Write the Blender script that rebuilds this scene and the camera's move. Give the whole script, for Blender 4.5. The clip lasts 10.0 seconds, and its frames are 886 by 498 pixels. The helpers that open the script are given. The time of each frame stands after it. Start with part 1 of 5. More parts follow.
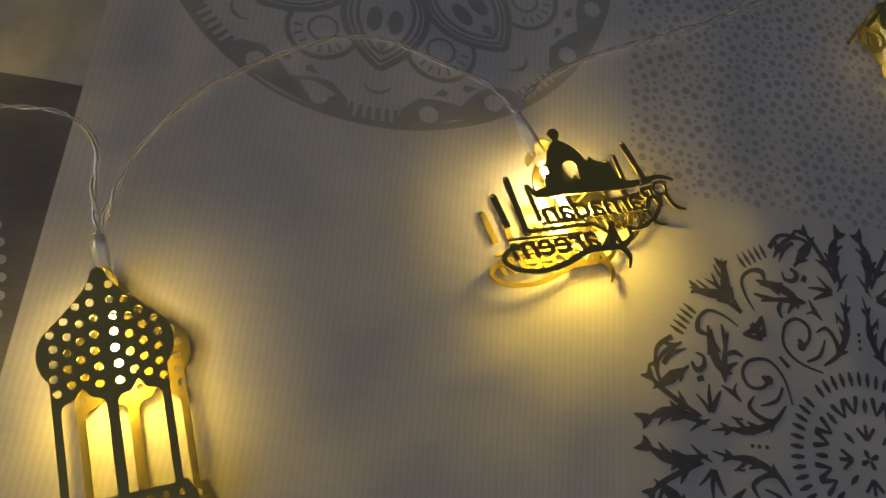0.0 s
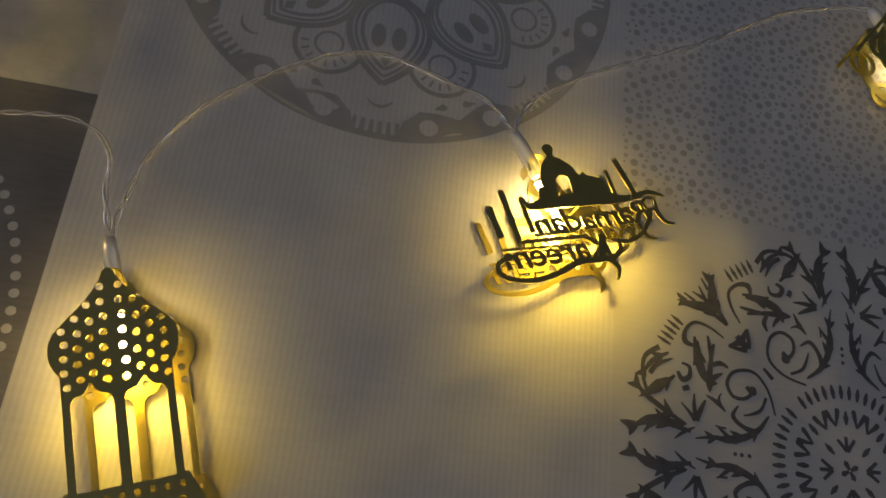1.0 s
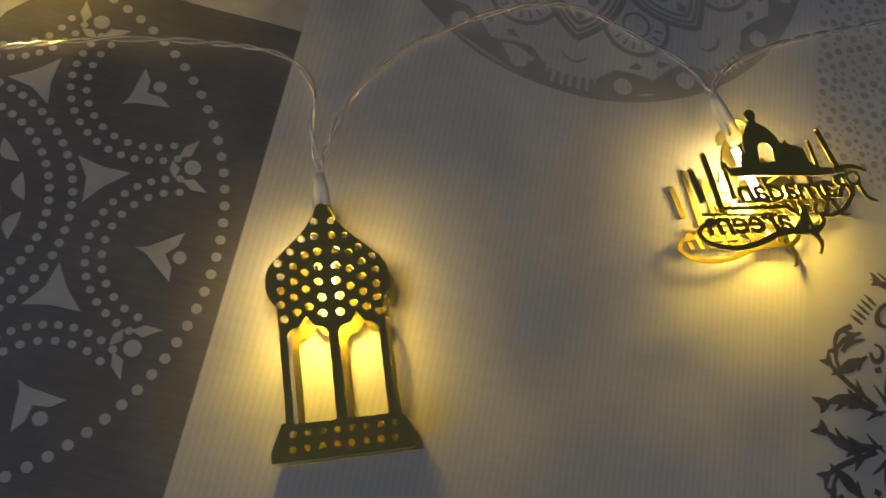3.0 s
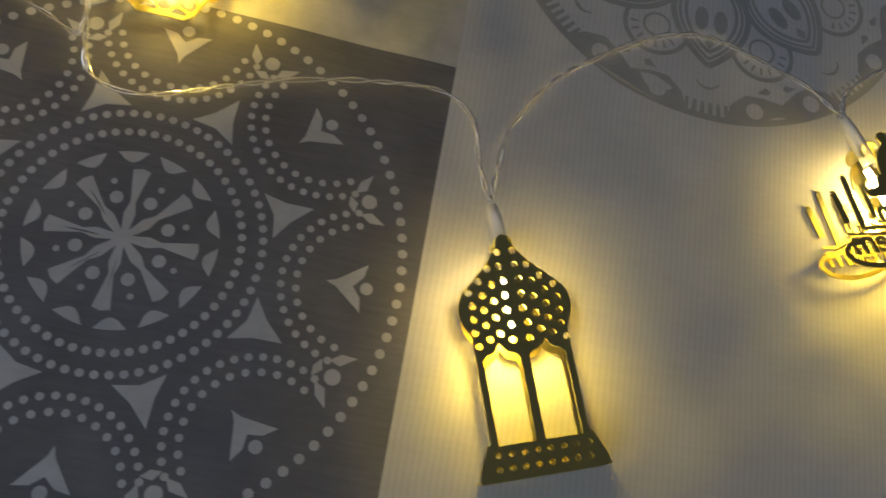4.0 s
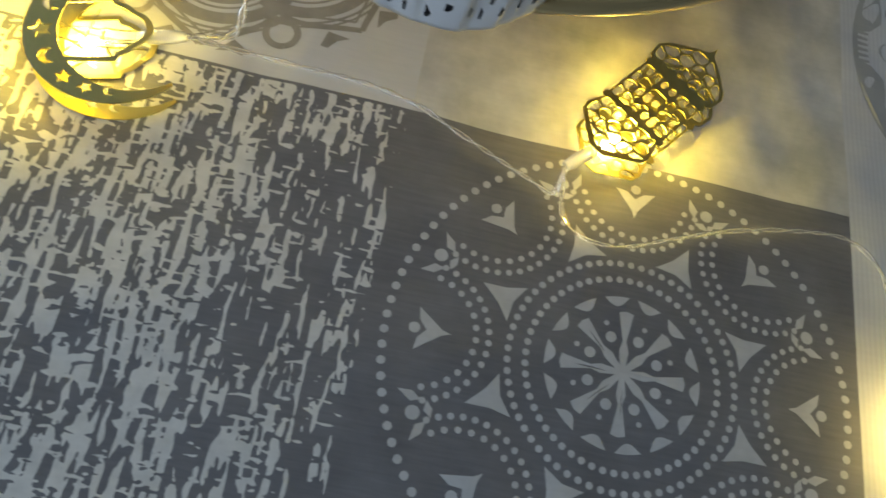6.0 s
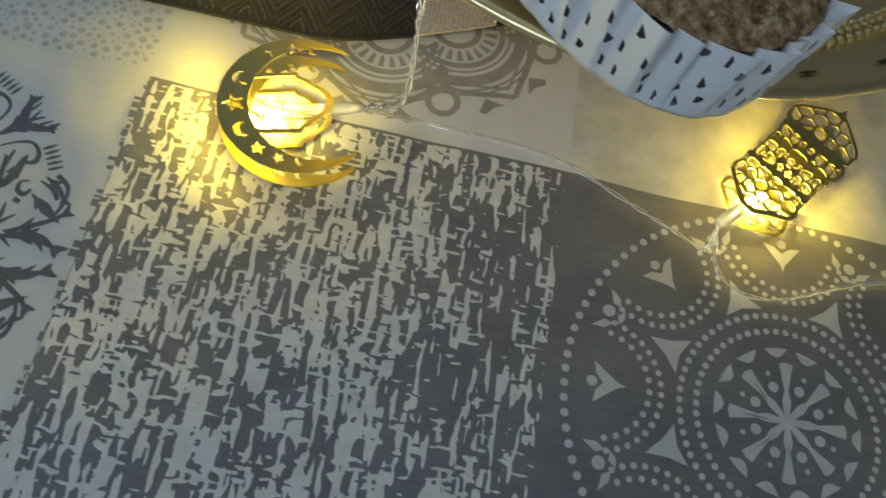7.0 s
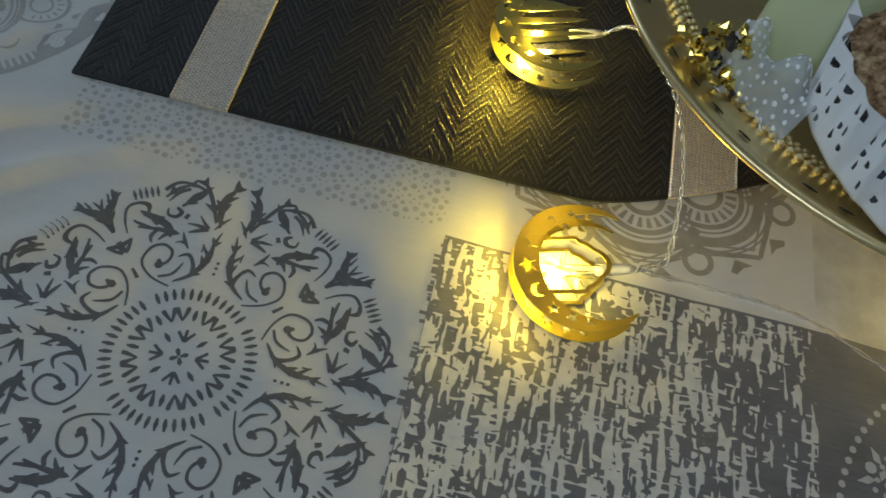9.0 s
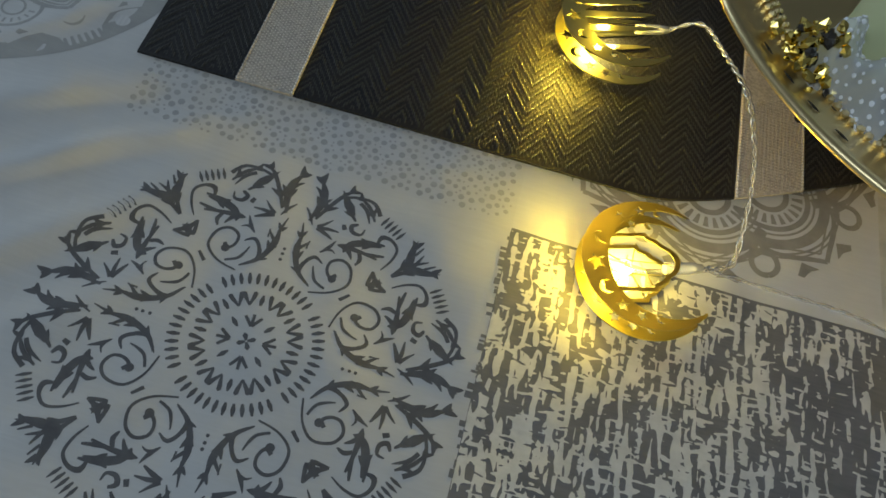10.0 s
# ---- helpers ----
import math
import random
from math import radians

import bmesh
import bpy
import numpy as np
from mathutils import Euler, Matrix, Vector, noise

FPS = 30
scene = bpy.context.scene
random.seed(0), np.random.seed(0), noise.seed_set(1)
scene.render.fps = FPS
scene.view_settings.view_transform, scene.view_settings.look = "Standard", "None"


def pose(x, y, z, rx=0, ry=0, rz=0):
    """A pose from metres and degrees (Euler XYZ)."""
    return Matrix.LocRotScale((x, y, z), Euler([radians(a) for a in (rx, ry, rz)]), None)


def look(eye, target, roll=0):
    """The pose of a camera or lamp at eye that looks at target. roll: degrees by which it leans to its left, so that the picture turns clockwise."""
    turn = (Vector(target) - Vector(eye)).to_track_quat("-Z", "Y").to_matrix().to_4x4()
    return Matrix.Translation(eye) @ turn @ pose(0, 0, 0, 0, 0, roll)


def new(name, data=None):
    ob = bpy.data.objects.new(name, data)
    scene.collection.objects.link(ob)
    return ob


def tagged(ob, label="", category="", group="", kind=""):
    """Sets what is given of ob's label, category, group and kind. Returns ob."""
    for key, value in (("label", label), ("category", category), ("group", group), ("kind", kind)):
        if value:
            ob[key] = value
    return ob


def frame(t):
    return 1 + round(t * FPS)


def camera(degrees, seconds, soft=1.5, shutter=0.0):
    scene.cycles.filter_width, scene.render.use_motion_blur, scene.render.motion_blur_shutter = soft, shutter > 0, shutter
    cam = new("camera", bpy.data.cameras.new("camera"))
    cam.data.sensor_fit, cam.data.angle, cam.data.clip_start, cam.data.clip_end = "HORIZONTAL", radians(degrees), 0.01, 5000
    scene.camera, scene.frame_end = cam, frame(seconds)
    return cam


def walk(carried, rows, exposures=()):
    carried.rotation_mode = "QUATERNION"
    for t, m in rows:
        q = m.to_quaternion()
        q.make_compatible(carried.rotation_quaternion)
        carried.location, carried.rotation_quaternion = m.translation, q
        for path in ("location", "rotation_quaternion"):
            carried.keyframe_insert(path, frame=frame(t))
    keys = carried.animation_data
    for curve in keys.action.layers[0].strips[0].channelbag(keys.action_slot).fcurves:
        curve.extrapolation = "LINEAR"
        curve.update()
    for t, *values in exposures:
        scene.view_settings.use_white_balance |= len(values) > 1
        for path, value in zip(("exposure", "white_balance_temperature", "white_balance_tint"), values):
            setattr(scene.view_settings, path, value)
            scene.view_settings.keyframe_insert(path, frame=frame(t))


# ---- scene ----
cam = camera(56.66, 10.0, soft=1.6, shutter=0.3)
walk(cam, [
    (0, pose(0.1800, -0.0560, 0.2652, 21.09, -11.97, 4.68)),
    (0.5, pose(0.1842, -0.0559, 0.2738, 21.28, -11.92, 5.05)),
    (1, pose(0.1819, -0.0609, 0.2759, 21.64, -11.97, 5.93)),
    (1.5, pose(0.1721, -0.0644, 0.2690, 20.81, -11.63, 7.94)),
    (2, pose(0.1648, -0.0678, 0.2586, 19.76, -10.75, 10.85)),
    (3.5, pose(0.1047, -0.0771, 0.2601, 18.95, -10.41, 10.52)),
    (4, pose(0.0700, -0.0809, 0.2638, 19.32, -10.59, 9.32)),
    (4.5, pose(0.0310, -0.0836, 0.2732, 20.89, -10.60, 8.67)),
    (5, pose(-0.0096, -0.0836, 0.2792, 21.99, -10.61, 8.76)),
    (5.5, pose(-0.0595, -0.0926, 0.2816, 23.12, -10.50, 9.20)),
    (6, pose(-0.1020, -0.1029, 0.2853, 24.20, -9.82, 9.67)),
    (7.5, pose(-0.1999, -0.1143, 0.3043, 27.48, -8.96, 9.17)),
    (8, pose(-0.2329, -0.1162, 0.3141, 28.50, -9.11, 10.38)),
    (8.5, pose(-0.2640, -0.1156, 0.3230, 29.55, -8.45, 11.50)),
    (9, pose(-0.2871, -0.1161, 0.3306, 30.37, -8.14, 12.02)),
    (9.5, pose(-0.3033, -0.1187, 0.3264, 30.07, -7.96, 12.70)),
    (10, pose(-0.3137, -0.1220, 0.3211, 29.90, -8.80, 13.87)),
], exposures=[(0.0, -0.78, 6750, 21), (2.0, -0.77, 6750, 21), (3.5, -0.60, 6650, 18), (4.5, -0.02, 6300, 13), (5.5, 0.36, 6200, 8), (6.2, 0.40, 6200, 5), (7.5, 0.20, 6200, 2), (9.0, 0.13, 6350, 3), (10.0, 0.13, 6350, 4)])

# world: the faint grey of a room in the evening
world = bpy.data.worlds.new("room_light")
scene.world = world
world.use_nodes = True
world.node_tree.nodes["Background"].inputs["Color"].default_value = (0.75, 0.85, 1.0, 1)
world.node_tree.nodes["Background"].inputs["Strength"].default_value = 0.035


def lamp(name, kind, where, power, colour, size=0.0, target=None):
    data = bpy.data.lights.new(name, kind)
    data.energy, data.color = power, colour
    ob = new(name, data)
    if target is None:
        ob.matrix_world = Matrix.Translation(where)
    else:
        ob.matrix_world = look(where, target)
    if kind == "AREA":
        data.size = size
    elif kind == "POINT":
        data.shadow_soft_size = size
    return ob


# cool fill from the far left of the table, for an assumed, unseen window
SIDE_FILL = lamp("side_fill_light", "AREA", (-2.55, 1.5, 0.95), 17.0, (0.70, 0.83, 1.0), 1.5, (0.0, 0.0, 0.0))
# added fill from above and behind, with no lamp known there
OVERHEAD_FILL = lamp("overhead_fill_light", "AREA", (-0.90, -1.15, 1.60), 10.5, (0.73, 0.85, 1.0), 0.9, (-0.10, 0.0, 0.0))


# ---- materials ----
def material(name, colour, rough=0.6, metal=0.0):
    m = bpy.data.materials.new(name)
    m.use_nodes = True
    b = m.node_tree.nodes["Principled BSDF"]
    b.inputs["Base Color"].default_value = (*colour, 1)
    b.inputs["Roughness"].default_value = rough
    b.inputs["Metallic"].default_value = metal
    return m


def node(m, kind, links=(), **values):
    """A node in material m; links are (input, source node, output)."""
    n = m.node_tree.nodes.new(kind)
    for key, value in values.items():
        if key == "noise_dim":
            n.noise_dimensions = value
        elif key == "operation":
            n.operation = value
        elif key == "feature":
            n.feature = value
        elif key == "bands":
            n.bands_direction = value
        elif key == "blend":
            n.data_type, n.blend_type = "RGBA", value
        else:
            n.inputs[key.replace("_", " ")].default_value = value
    for socket, source, out in links:
        m.node_tree.links.new(source.outputs[out], n.inputs[socket])
    return n


def shader(m):
    return m.node_tree.nodes["Principled BSDF"]


def ramp(m, source, out, stops):
    n = m.node_tree.nodes.new("ShaderNodeValToRGB")
    for i, (where, colour) in enumerate(stops):
        e = n.color_ramp.elements[i] if i < 2 else n.color_ramp.elements.new(where)
        e.position, e.color = where, (*colour, 1)
    m.node_tree.links.new(source.outputs[out], n.inputs["Fac"])
    return n


def cloth_material(name, light, dark, thread=3600.0, blotch=22.0, stripe=0.0, relief=0.07, rough=0.75, slubs=0.3):
    """Woven cotton: thread relief in two directions, faint blotches between light and dark."""
    m = material(name, light, rough)
    co = node(m, "ShaderNodeTexCoord")
    big = node(m, "ShaderNodeTexNoise", [("Vector", co, "Object")], Scale=blotch, Detail=5.0, Roughness=0.6)
    col = ramp(m, big, "Fac", [(0.34, dark), (0.66, light)])
    warp = node(m, "ShaderNodeTexWave", [("Vector", co, "Object")], bands="X", Scale=thread / 6.28, Distortion=0.6, Detail=1.0)
    weft = node(m, "ShaderNodeTexWave", [("Vector", co, "Object")], bands="Y", Scale=thread / 6.28, Distortion=0.6, Detail=1.0)
    both = node(m, "ShaderNodeMath", [(0, warp, "Fac"), (1, weft, "Fac")], operation="ADD")
    height, source = both, col
    if stripe:
        rib = node(m, "ShaderNodeTexWave", [("Vector", co, "Object")], bands="X", Scale=140.0, Distortion=1.6, Detail=3.0)
        rib.inputs["Detail Scale"].default_value = 0.6
        shade = node(m, "ShaderNodeMix", [("Factor", rib, "Fac")], blend="MIX")
        shade.inputs["A"].default_value = (1 - stripe, 1 - stripe, 1 - stripe * 0.9, 1)
        shade.inputs["B"].default_value = (1, 1, 1, 1)
        source = node(m, "ShaderNodeMix", [("A", col, "Color"), ("B", shade, "Result")], blend="MULTIPLY")
        source.inputs["Factor"].default_value = 1.0
    # slubs: thicker threads that run across the weave
    stretch = node(m, "ShaderNodeVectorMath", [(0, co, "Object")], operation="MULTIPLY")
    stretch.inputs[1].default_value = (45.0, 620.0, 45.0)
    slub = node(m, "ShaderNodeTexNoise", [("Vector", stretch, "Vector")], Scale=1.0, Detail=3.0, Roughness=0.65)
    tone = ramp(m, slub, "Fac", [(0.30, (0.80, 0.80, 0.81)), (0.70, (1.0, 1.0, 1.0))])
    out = node(m, "ShaderNodeMix", [("A", source, "Color" if source is col else "Result"), ("B", tone, "Color")], blend="MULTIPLY")
    out.inputs["Factor"].default_value = slubs
    m.node_tree.links.new(out.outputs["Result"], shader(m).inputs["Base Color"])
    bump = node(m, "ShaderNodeBump", [("Height", height, "Value")], Strength=relief, Distance=0.0002)
    m.node_tree.links.new(bump.outputs["Normal"], shader(m).inputs["Normal"])
    return m


CLOTH = cloth_material("white_cotton", (0.60, 0.60, 0.60), (0.545, 0.545, 0.545))
CLOTH_STRIPE = cloth_material("ribbed_cotton", (0.66, 0.66, 0.66), (0.58, 0.58, 0.59), stripe=0.085)
CLOTH_MOTTLED = cloth_material("mottled_print", (0.68, 0.66, 0.62), (0.42, 0.42, 0.40), blotch=30.0)
CLOTH_MEDALLION = cloth_material("pale_medallion_ground", (0.62, 0.62, 0.62), (0.56, 0.56, 0.57))
DARK = cloth_material("charcoal_print", (0.205, 0.205, 0.218), (0.15, 0.15, 0.163), blotch=30.0, slubs=0.9)
INK_LIGHT = cloth_material("pale_grey_ink", (0.56, 0.57, 0.58), (0.47, 0.48, 0.49), blotch=90.0)
INK_STREAK = cloth_material("pale_streak_ink", (0.70, 0.695, 0.67), (0.58, 0.58, 0.56), blotch=120.0)
INK_DARK = cloth_material("slate_ink", (0.13, 0.13, 0.14), (0.09, 0.09, 0.10), blotch=120.0)
INK_MID = cloth_material("mid_grey_ink", (0.44, 0.44, 0.44), (0.36, 0.36, 0.37), blotch=90.0)
INK_PALE = cloth_material("faded_grey_ink", (0.40, 0.40, 0.39), (0.34, 0.34, 0.34), blotch=60.0)
INK_TAUPE = cloth_material("taupe_ink", (0.33, 0.31, 0.28), (0.25, 0.24, 0.22), blotch=90.0)

GOLD = material("gold_plated_steel", (0.75, 0.67, 0.26), 0.28, 1.0)
GOLD_TRAY = material("polished_brass", (0.86, 0.70, 0.38), 0.36, 1.0)
BLACK_MAT = material("black_fabric", (0.012, 0.013, 0.016), 0.5)
RIBBON = material("champagne_ribbon", (0.46, 0.42, 0.36), 0.5, 0.1)


def clear_material(name, rough, ior, colour=(1, 1, 1)):
    m = material(name, colour, rough)
    shader(m).inputs["Transmission Weight"].default_value = 1.0
    shader(m).inputs["IOR"].default_value = ior
    return m


PLASTIC = clear_material("clear_plastic", 0.18, 1.4, (0.96, 0.97, 1.0))
shader(PLASTIC).inputs["Transmission Weight"].default_value = 0.66
WIRE_SKIN = clear_material("clear_cable_sheath", 0.05, 1.45, (0.97, 0.97, 0.98))
shader(WIRE_SKIN).inputs["Transmission Weight"].default_value = 0.90
COPPER = material("silvery_wire", (0.86, 0.84, 0.80), 0.25, 1.0)

LED = material("lit_led", (1, 0.85, 0.5), 0.4)
shader(LED).inputs["Emission Color"].default_value = (1.0, 0.80, 0.36, 1)
shader(LED).inputs["Emission Strength"].default_value = 60.0


# ---- small kit ----
def link(name, bm, mat, parent=None, label=""):
    """One mesh object out of a bmesh."""
    data = bpy.data.meshes.new(name)
    bm.to_mesh(data)
    bm.free()
    for m in mat if isinstance(mat, (list, tuple)) else [mat]:
        data.materials.append(m)
    ob = new(name, data)
    ob.parent = parent
    if label:
        tagged(ob, label)
    return ob


part = link


def thing(name, where, label, category, group="", kind=""):
    ob = new(name)
    ob.empty_display_size = 0.01
    ob.matrix_basis = where
    return tagged(ob, label, category, group, kind)


def arc(cx, cy, r, a, b, n=12, ry=None):
    """Points of an arc from a to b degrees."""
    ry = r if ry is None else ry
    return [(cx + r * math.cos(radians(a + (b - a) * i / n)), cy + ry * math.sin(radians(a + (b - a) * i / n))) for i in range(n + 1)]


def ring(cx, cy, r, n=16, ry=None, turn=0.0):
    return arc(cx, cy, r, turn, turn + 360, n, ry)[:-1]


def bezier(p0, p1, p2, p3, n=10):
    out = []
    for i in range(n + 1):
        t = i / n
        a, b, c, d = (1 - t) ** 3, 3 * t * (1 - t) ** 2, 3 * t * t * (1 - t), t ** 3
        out.append((a * p0[0] + b * p1[0] + c * p2[0] + d * p3[0], a * p0[1] + b * p1[1] + c * p2[1] + d * p3[1]))
    return out


def spline(points, n=6):
    """A smooth line through points."""
    out, last = [], len(points) - 1
    for i in range(last):
        p0, p1, p2, p3 = (Vector(points[max(0, min(last, i + k))]) for k in (-1, 0, 1, 2))
        for j in range(n):
            t = j / n
            out.append(tuple(0.5 * (2 * p1 + (p2 - p0) * t + (2 * p0 - 5 * p1 + 4 * p2 - p3) * t * t + (3 * p1 - p0 - 3 * p2 + p3) * t ** 3)))
    return out + [tuple(points[-1])]


def band(line, widths):
    """The outline of a stroke along line; widths are its full widths, spread evenly over its length."""
    left, right, n = [], [], len(line)
    for i, p in enumerate(line):
        a, b = line[max(0, i - 1)], line[min(n - 1, i + 1)]
        d = Vector((b[0] - a[0], b[1] - a[1]))
        d = d.normalized() if d.length > 1e-9 else Vector((1, 0))
        f = i / (n - 1) * (len(widths) - 1)
        k = min(int(f), len(widths) - 2)
        w = (widths[k] * (1 - f + k) + widths[k + 1] * (f - k)) / 2
        left.append((p[0] - d.y * w, p[1] + d.x * w))
        right.append((p[0] + d.y * w, p[1] - d.x * w))
    return left, right


def plate_mesh(name, loops, thick, bevel=0.0, resolution=2):
    """A sheet with the outline and the holes given as loops of points, cut right through."""
    cu = bpy.data.curves.new(name, "CURVE")
    cu.dimensions, cu.fill_mode, cu.extrude, cu.bevel_depth, cu.bevel_resolution = "2D", "BOTH", thick / 2 - bevel, bevel, 0
    for pts in loops:
        s = cu.splines.new("POLY")
        s.points.add(len(pts) - 1)
        for q, (x, y) in zip(s.points, pts):
            q.co = (x, y, 0, 1)
        s.use_cyclic_u = True
    ob = bpy.data.objects.new(name, cu)
    scene.collection.objects.link(ob)
    bpy.context.view_layer.update()
    data = bpy.data.meshes.new_from_object(ob.evaluated_get(bpy.context.evaluated_depsgraph_get()))
    data.name = name
    bpy.data.objects.remove(ob)
    bpy.data.curves.remove(cu)
    return data


def plate(name, loops, thick, mat, parent, z, label="", bevel=0.0):
    data = plate_mesh(name, loops, thick, bevel)
    data.materials.clear()
    data.materials.append(mat)
    ob = new(name, data)
    ob.parent = parent
    ob.location = (0, 0, z)
    if label:
        tagged(ob, label)
    return ob


def tube(bm, line, radius, sides=6, close=True):
    """A round tube along a 3D line."""
    rings, n = [], len(line)
    for i in range(n):
        p = Vector(line[i])
        d = (Vector(line[min(n - 1, i + 1)]) - Vector(line[max(0, i - 1)])).normalized()
        side = d.cross(Vector((0, 0, 1)))
        side = side.normalized() if side.length > 1e-4 else Vector((1, 0, 0))
        up = side.cross(d)
        r = radius[i] if isinstance(radius, (list, tuple)) else radius
        rings.append([bm.verts.new(p + r * (math.cos(a) * side + math.sin(a) * up)) for a in (2 * math.pi * k / sides for k in range(sides))])
    for a, b in zip(rings, rings[1:]):
        for k in range(sides):
            bm.faces.new((a[k], a[(k + 1) % sides], b[(k + 1) % sides], b[k])).smooth = True
    if close:
        bm.faces.new(rings[0][::-1])
        bm.faces.new(rings[-1])


def lathe(bm, profile, n=32, centre=(0, 0, 0), wobble=None):
    """A body of revolution; profile is (radius, height). wobble(angle, k) scales the radius."""
    rings = []
    for k, (r, z) in enumerate(profile):
        row = []
        for i in range(n):
            a = 2 * math.pi * i / n
            q = r * (wobble(a, k) if wobble else 1)
            row.append(bm.verts.new((centre[0] + q * math.cos(a), centre[1] + q * math.sin(a), centre[2] + z)))
        rings.append(row)
    for a, b in zip(rings, rings[1:]):
        for i in range(n):
            bm.faces.new((a[i], a[(i + 1) % n], b[(i + 1) % n], b[i])).smooth = True
    return rings


def box(bm, x0, x1, y0, y1, z0, z1):
    v = [bm.verts.new((x, y, z)) for z in (z0, z1) for y in (y0, y1) for x in (x0, x1)]
    for f in ((0, 2, 3, 1), (4, 5, 7, 6), (0, 1, 5, 4), (1, 3, 7, 5), (3, 2, 6, 7), (2, 0, 4, 6)):
        bm.faces.new([v[i] for i in f])


# ---- the tablecloth: a sheet of printed patches, about 19 cm square each ----
# where ornaments weigh the cloth flat
PRESSED = [(0.132, -0.012), (0.274, 0.066), (-0.001, 0.118), (-0.217, 0.086), (0.430, 0.184), (-0.085, 0.206)]


def lie(x, y):
    """Height of the cloth at a place: nearly flat, with soft folds towards the far left corner."""
    h = 0.0021 * noise.noise((x * 12.0, y * 12.0, 3.0)) + 0.0008 * noise.noise((x * 40.0, y * 30.0, 8.0))
    for a, b in PRESSED:
        h *= 1 - math.exp(-(((x - a) ** 2 + (y - b) ** 2) / 0.045 ** 2) ** 2)
    # one pressed crease across the ribbed patch
    along, off = (x - 0.2273) * 0.8296 + (y + 0.0005) * 0.5583, (y + 0.0005) * 0.8296 - (x - 0.2273) * 0.5583
    h += 0.00022 * math.exp(-(off / 0.0030) ** 2) * max(0.0, min(1.0, along / 0.015, (0.0410 - along) / 0.015))
    fold = max(0.0, min(1.0, (-0.40 - x) / 0.07)) * max(0.0, min(1.0, (y + 0.10) / 0.10))
    fold *= max(0.0, min(1.0, max((-0.490 - x) / 0.03, (0.120 - y) / 0.03)))
    wave = (x * 0.80 - y) * 125.0 + 3.0 * noise.noise((x * 15, y * 15, 0.0))
    h += fold * 0.0056 * (0.5 + 0.5 * math.cos(wave)) ** 2 * (0.60 + 0.8 * noise.noise((x * 11, y * 11, 5.0)))
    return h


XS = [-1.10, -0.6620, -0.4720, -0.2820, -0.0985, 0.0967, 0.2960, 0.4870, 0.85]
YS = [-0.60, -0.2900, -0.0975, 0.0925, 0.2850, 0.75]


def steps(stops, pitch):
    out = []
    for a, b in zip(stops, stops[1:]):
        n = max(1, round((b - a) / pitch))
        out += [a + (b - a) * i / n for i in range(n)]
    return out + [stops[-1]]


tablecloth = thing("tablecloth", pose(0, 0, 0), "white cotton tablecloth printed with grey patchwork mandalas and dots", "tablecloth")


def patch(name, x0, x1, y0, y1, mat, label=""):
    bm = bmesh.new()
    pitch = 0.003 if -0.70 < x0 < 0.45 and -0.3 < y0 < 0.29 else 0.012
    xs, ys = steps([x0, x1], pitch), steps([y0, y1], pitch)
    grid = [[bm.verts.new((x, y, lie(x, y))) for x in xs] for y in ys]
    for a, b in zip(grid, grid[1:]):
        for i in range(len(xs) - 1):
            bm.faces.new((a[i], a[i + 1], b[i + 1], b[i])).smooth = True
    return part(name, bm, mat, tablecloth, label)


SPECIAL = {(4, 2): ("dark_patch", DARK, "charcoal patch"), (3, 2): ("woven_patch", DARK, "charcoal patch with pale broken streaks"),
           (5, 2): ("ribbed_patch", CLOTH_STRIPE, "pale grey finely ribbed patch"), (4, 3): ("mottled_patch", CLOTH_MOTTLED, "mottled plaster-grey patch"),
           (5, 3): ("medallion_patch", CLOTH_STRIPE, ""), (3, 3): ("medallion_patch", CLOTH_MEDALLION, ""),
           (2, 2): ("mandala_patch", CLOTH, ""), (6, 2): ("mandala_patch", CLOTH, ""), (2, 3): ("dotted_patch", CLOTH, ""), (6, 3): ("dotted_patch", CLOTH_MEDALLION, ""),
           (3, 1): ("mottled_patch", CLOTH_MOTTLED, "")}
for i in range(len(XS) - 1):
    for j in range(len(YS) - 1):
        name, mat, label = SPECIAL.get((i, j), ("plain_patch", CLOTH, ""))
        patch(name, XS[i], XS[i + 1], YS[j], YS[j + 1], mat, label)


class Print:
    """Flat inked shapes that lie on the cloth, gathered into one mesh."""

    def __init__(self, cx, cy, lift=0.00009):
        self.v, self.f, self.cx, self.cy, self.lift = [], [], cx, cy, lift

    def add(self, pts, faces):
        n = len(self.v)
        for x, y in pts:
            x, y = self.cx + x, self.cy + y
            self.v.append((x, y, lie(x, y) + self.lift))
        self.f += [[n + k for k in f] for f in faces]

    def poly(self, pts):
        area = sum(a[0] * b[1] - b[0] * a[1] for a, b in zip(pts, pts[1:] + pts[:1]))
        order = range(len(pts)) if area > 0 else range(len(pts) - 1, -1, -1)
        self.add(pts, [list(order)])

    def stroke(self, line, *widths):
        left, right = band(line, widths if len(widths) > 1 else widths * 2)
        n = len(left)
        self.add(left + right, [[n + i, n + i + 1, i + 1, i] for i in range(n - 1)])

    def dot(self, x, y, r, n=10, ry=None, turn=0.0):
        self.poly(ring(x, y, r, n, ry, turn))

    def done(self, name, mat, label=""):
        data = bpy.data.meshes.new(name)
        data.from_pydata(self.v, [], self.f)
        data.materials.append(mat)
        ob = new(name, data)
        ob.parent = tablecloth
        tagged(ob, label, kind="stuff")
        return ob


def polar(r, a):
    return (r * math.cos(radians(a)), r * math.sin(radians(a)))


def turned(pts, a, flip=False):
    c, s = math.cos(radians(a)), math.sin(radians(a))
    return [((x * c - (-y if flip else y) * s), (x * s + (-y if flip else y) * c)) for x, y in pts]


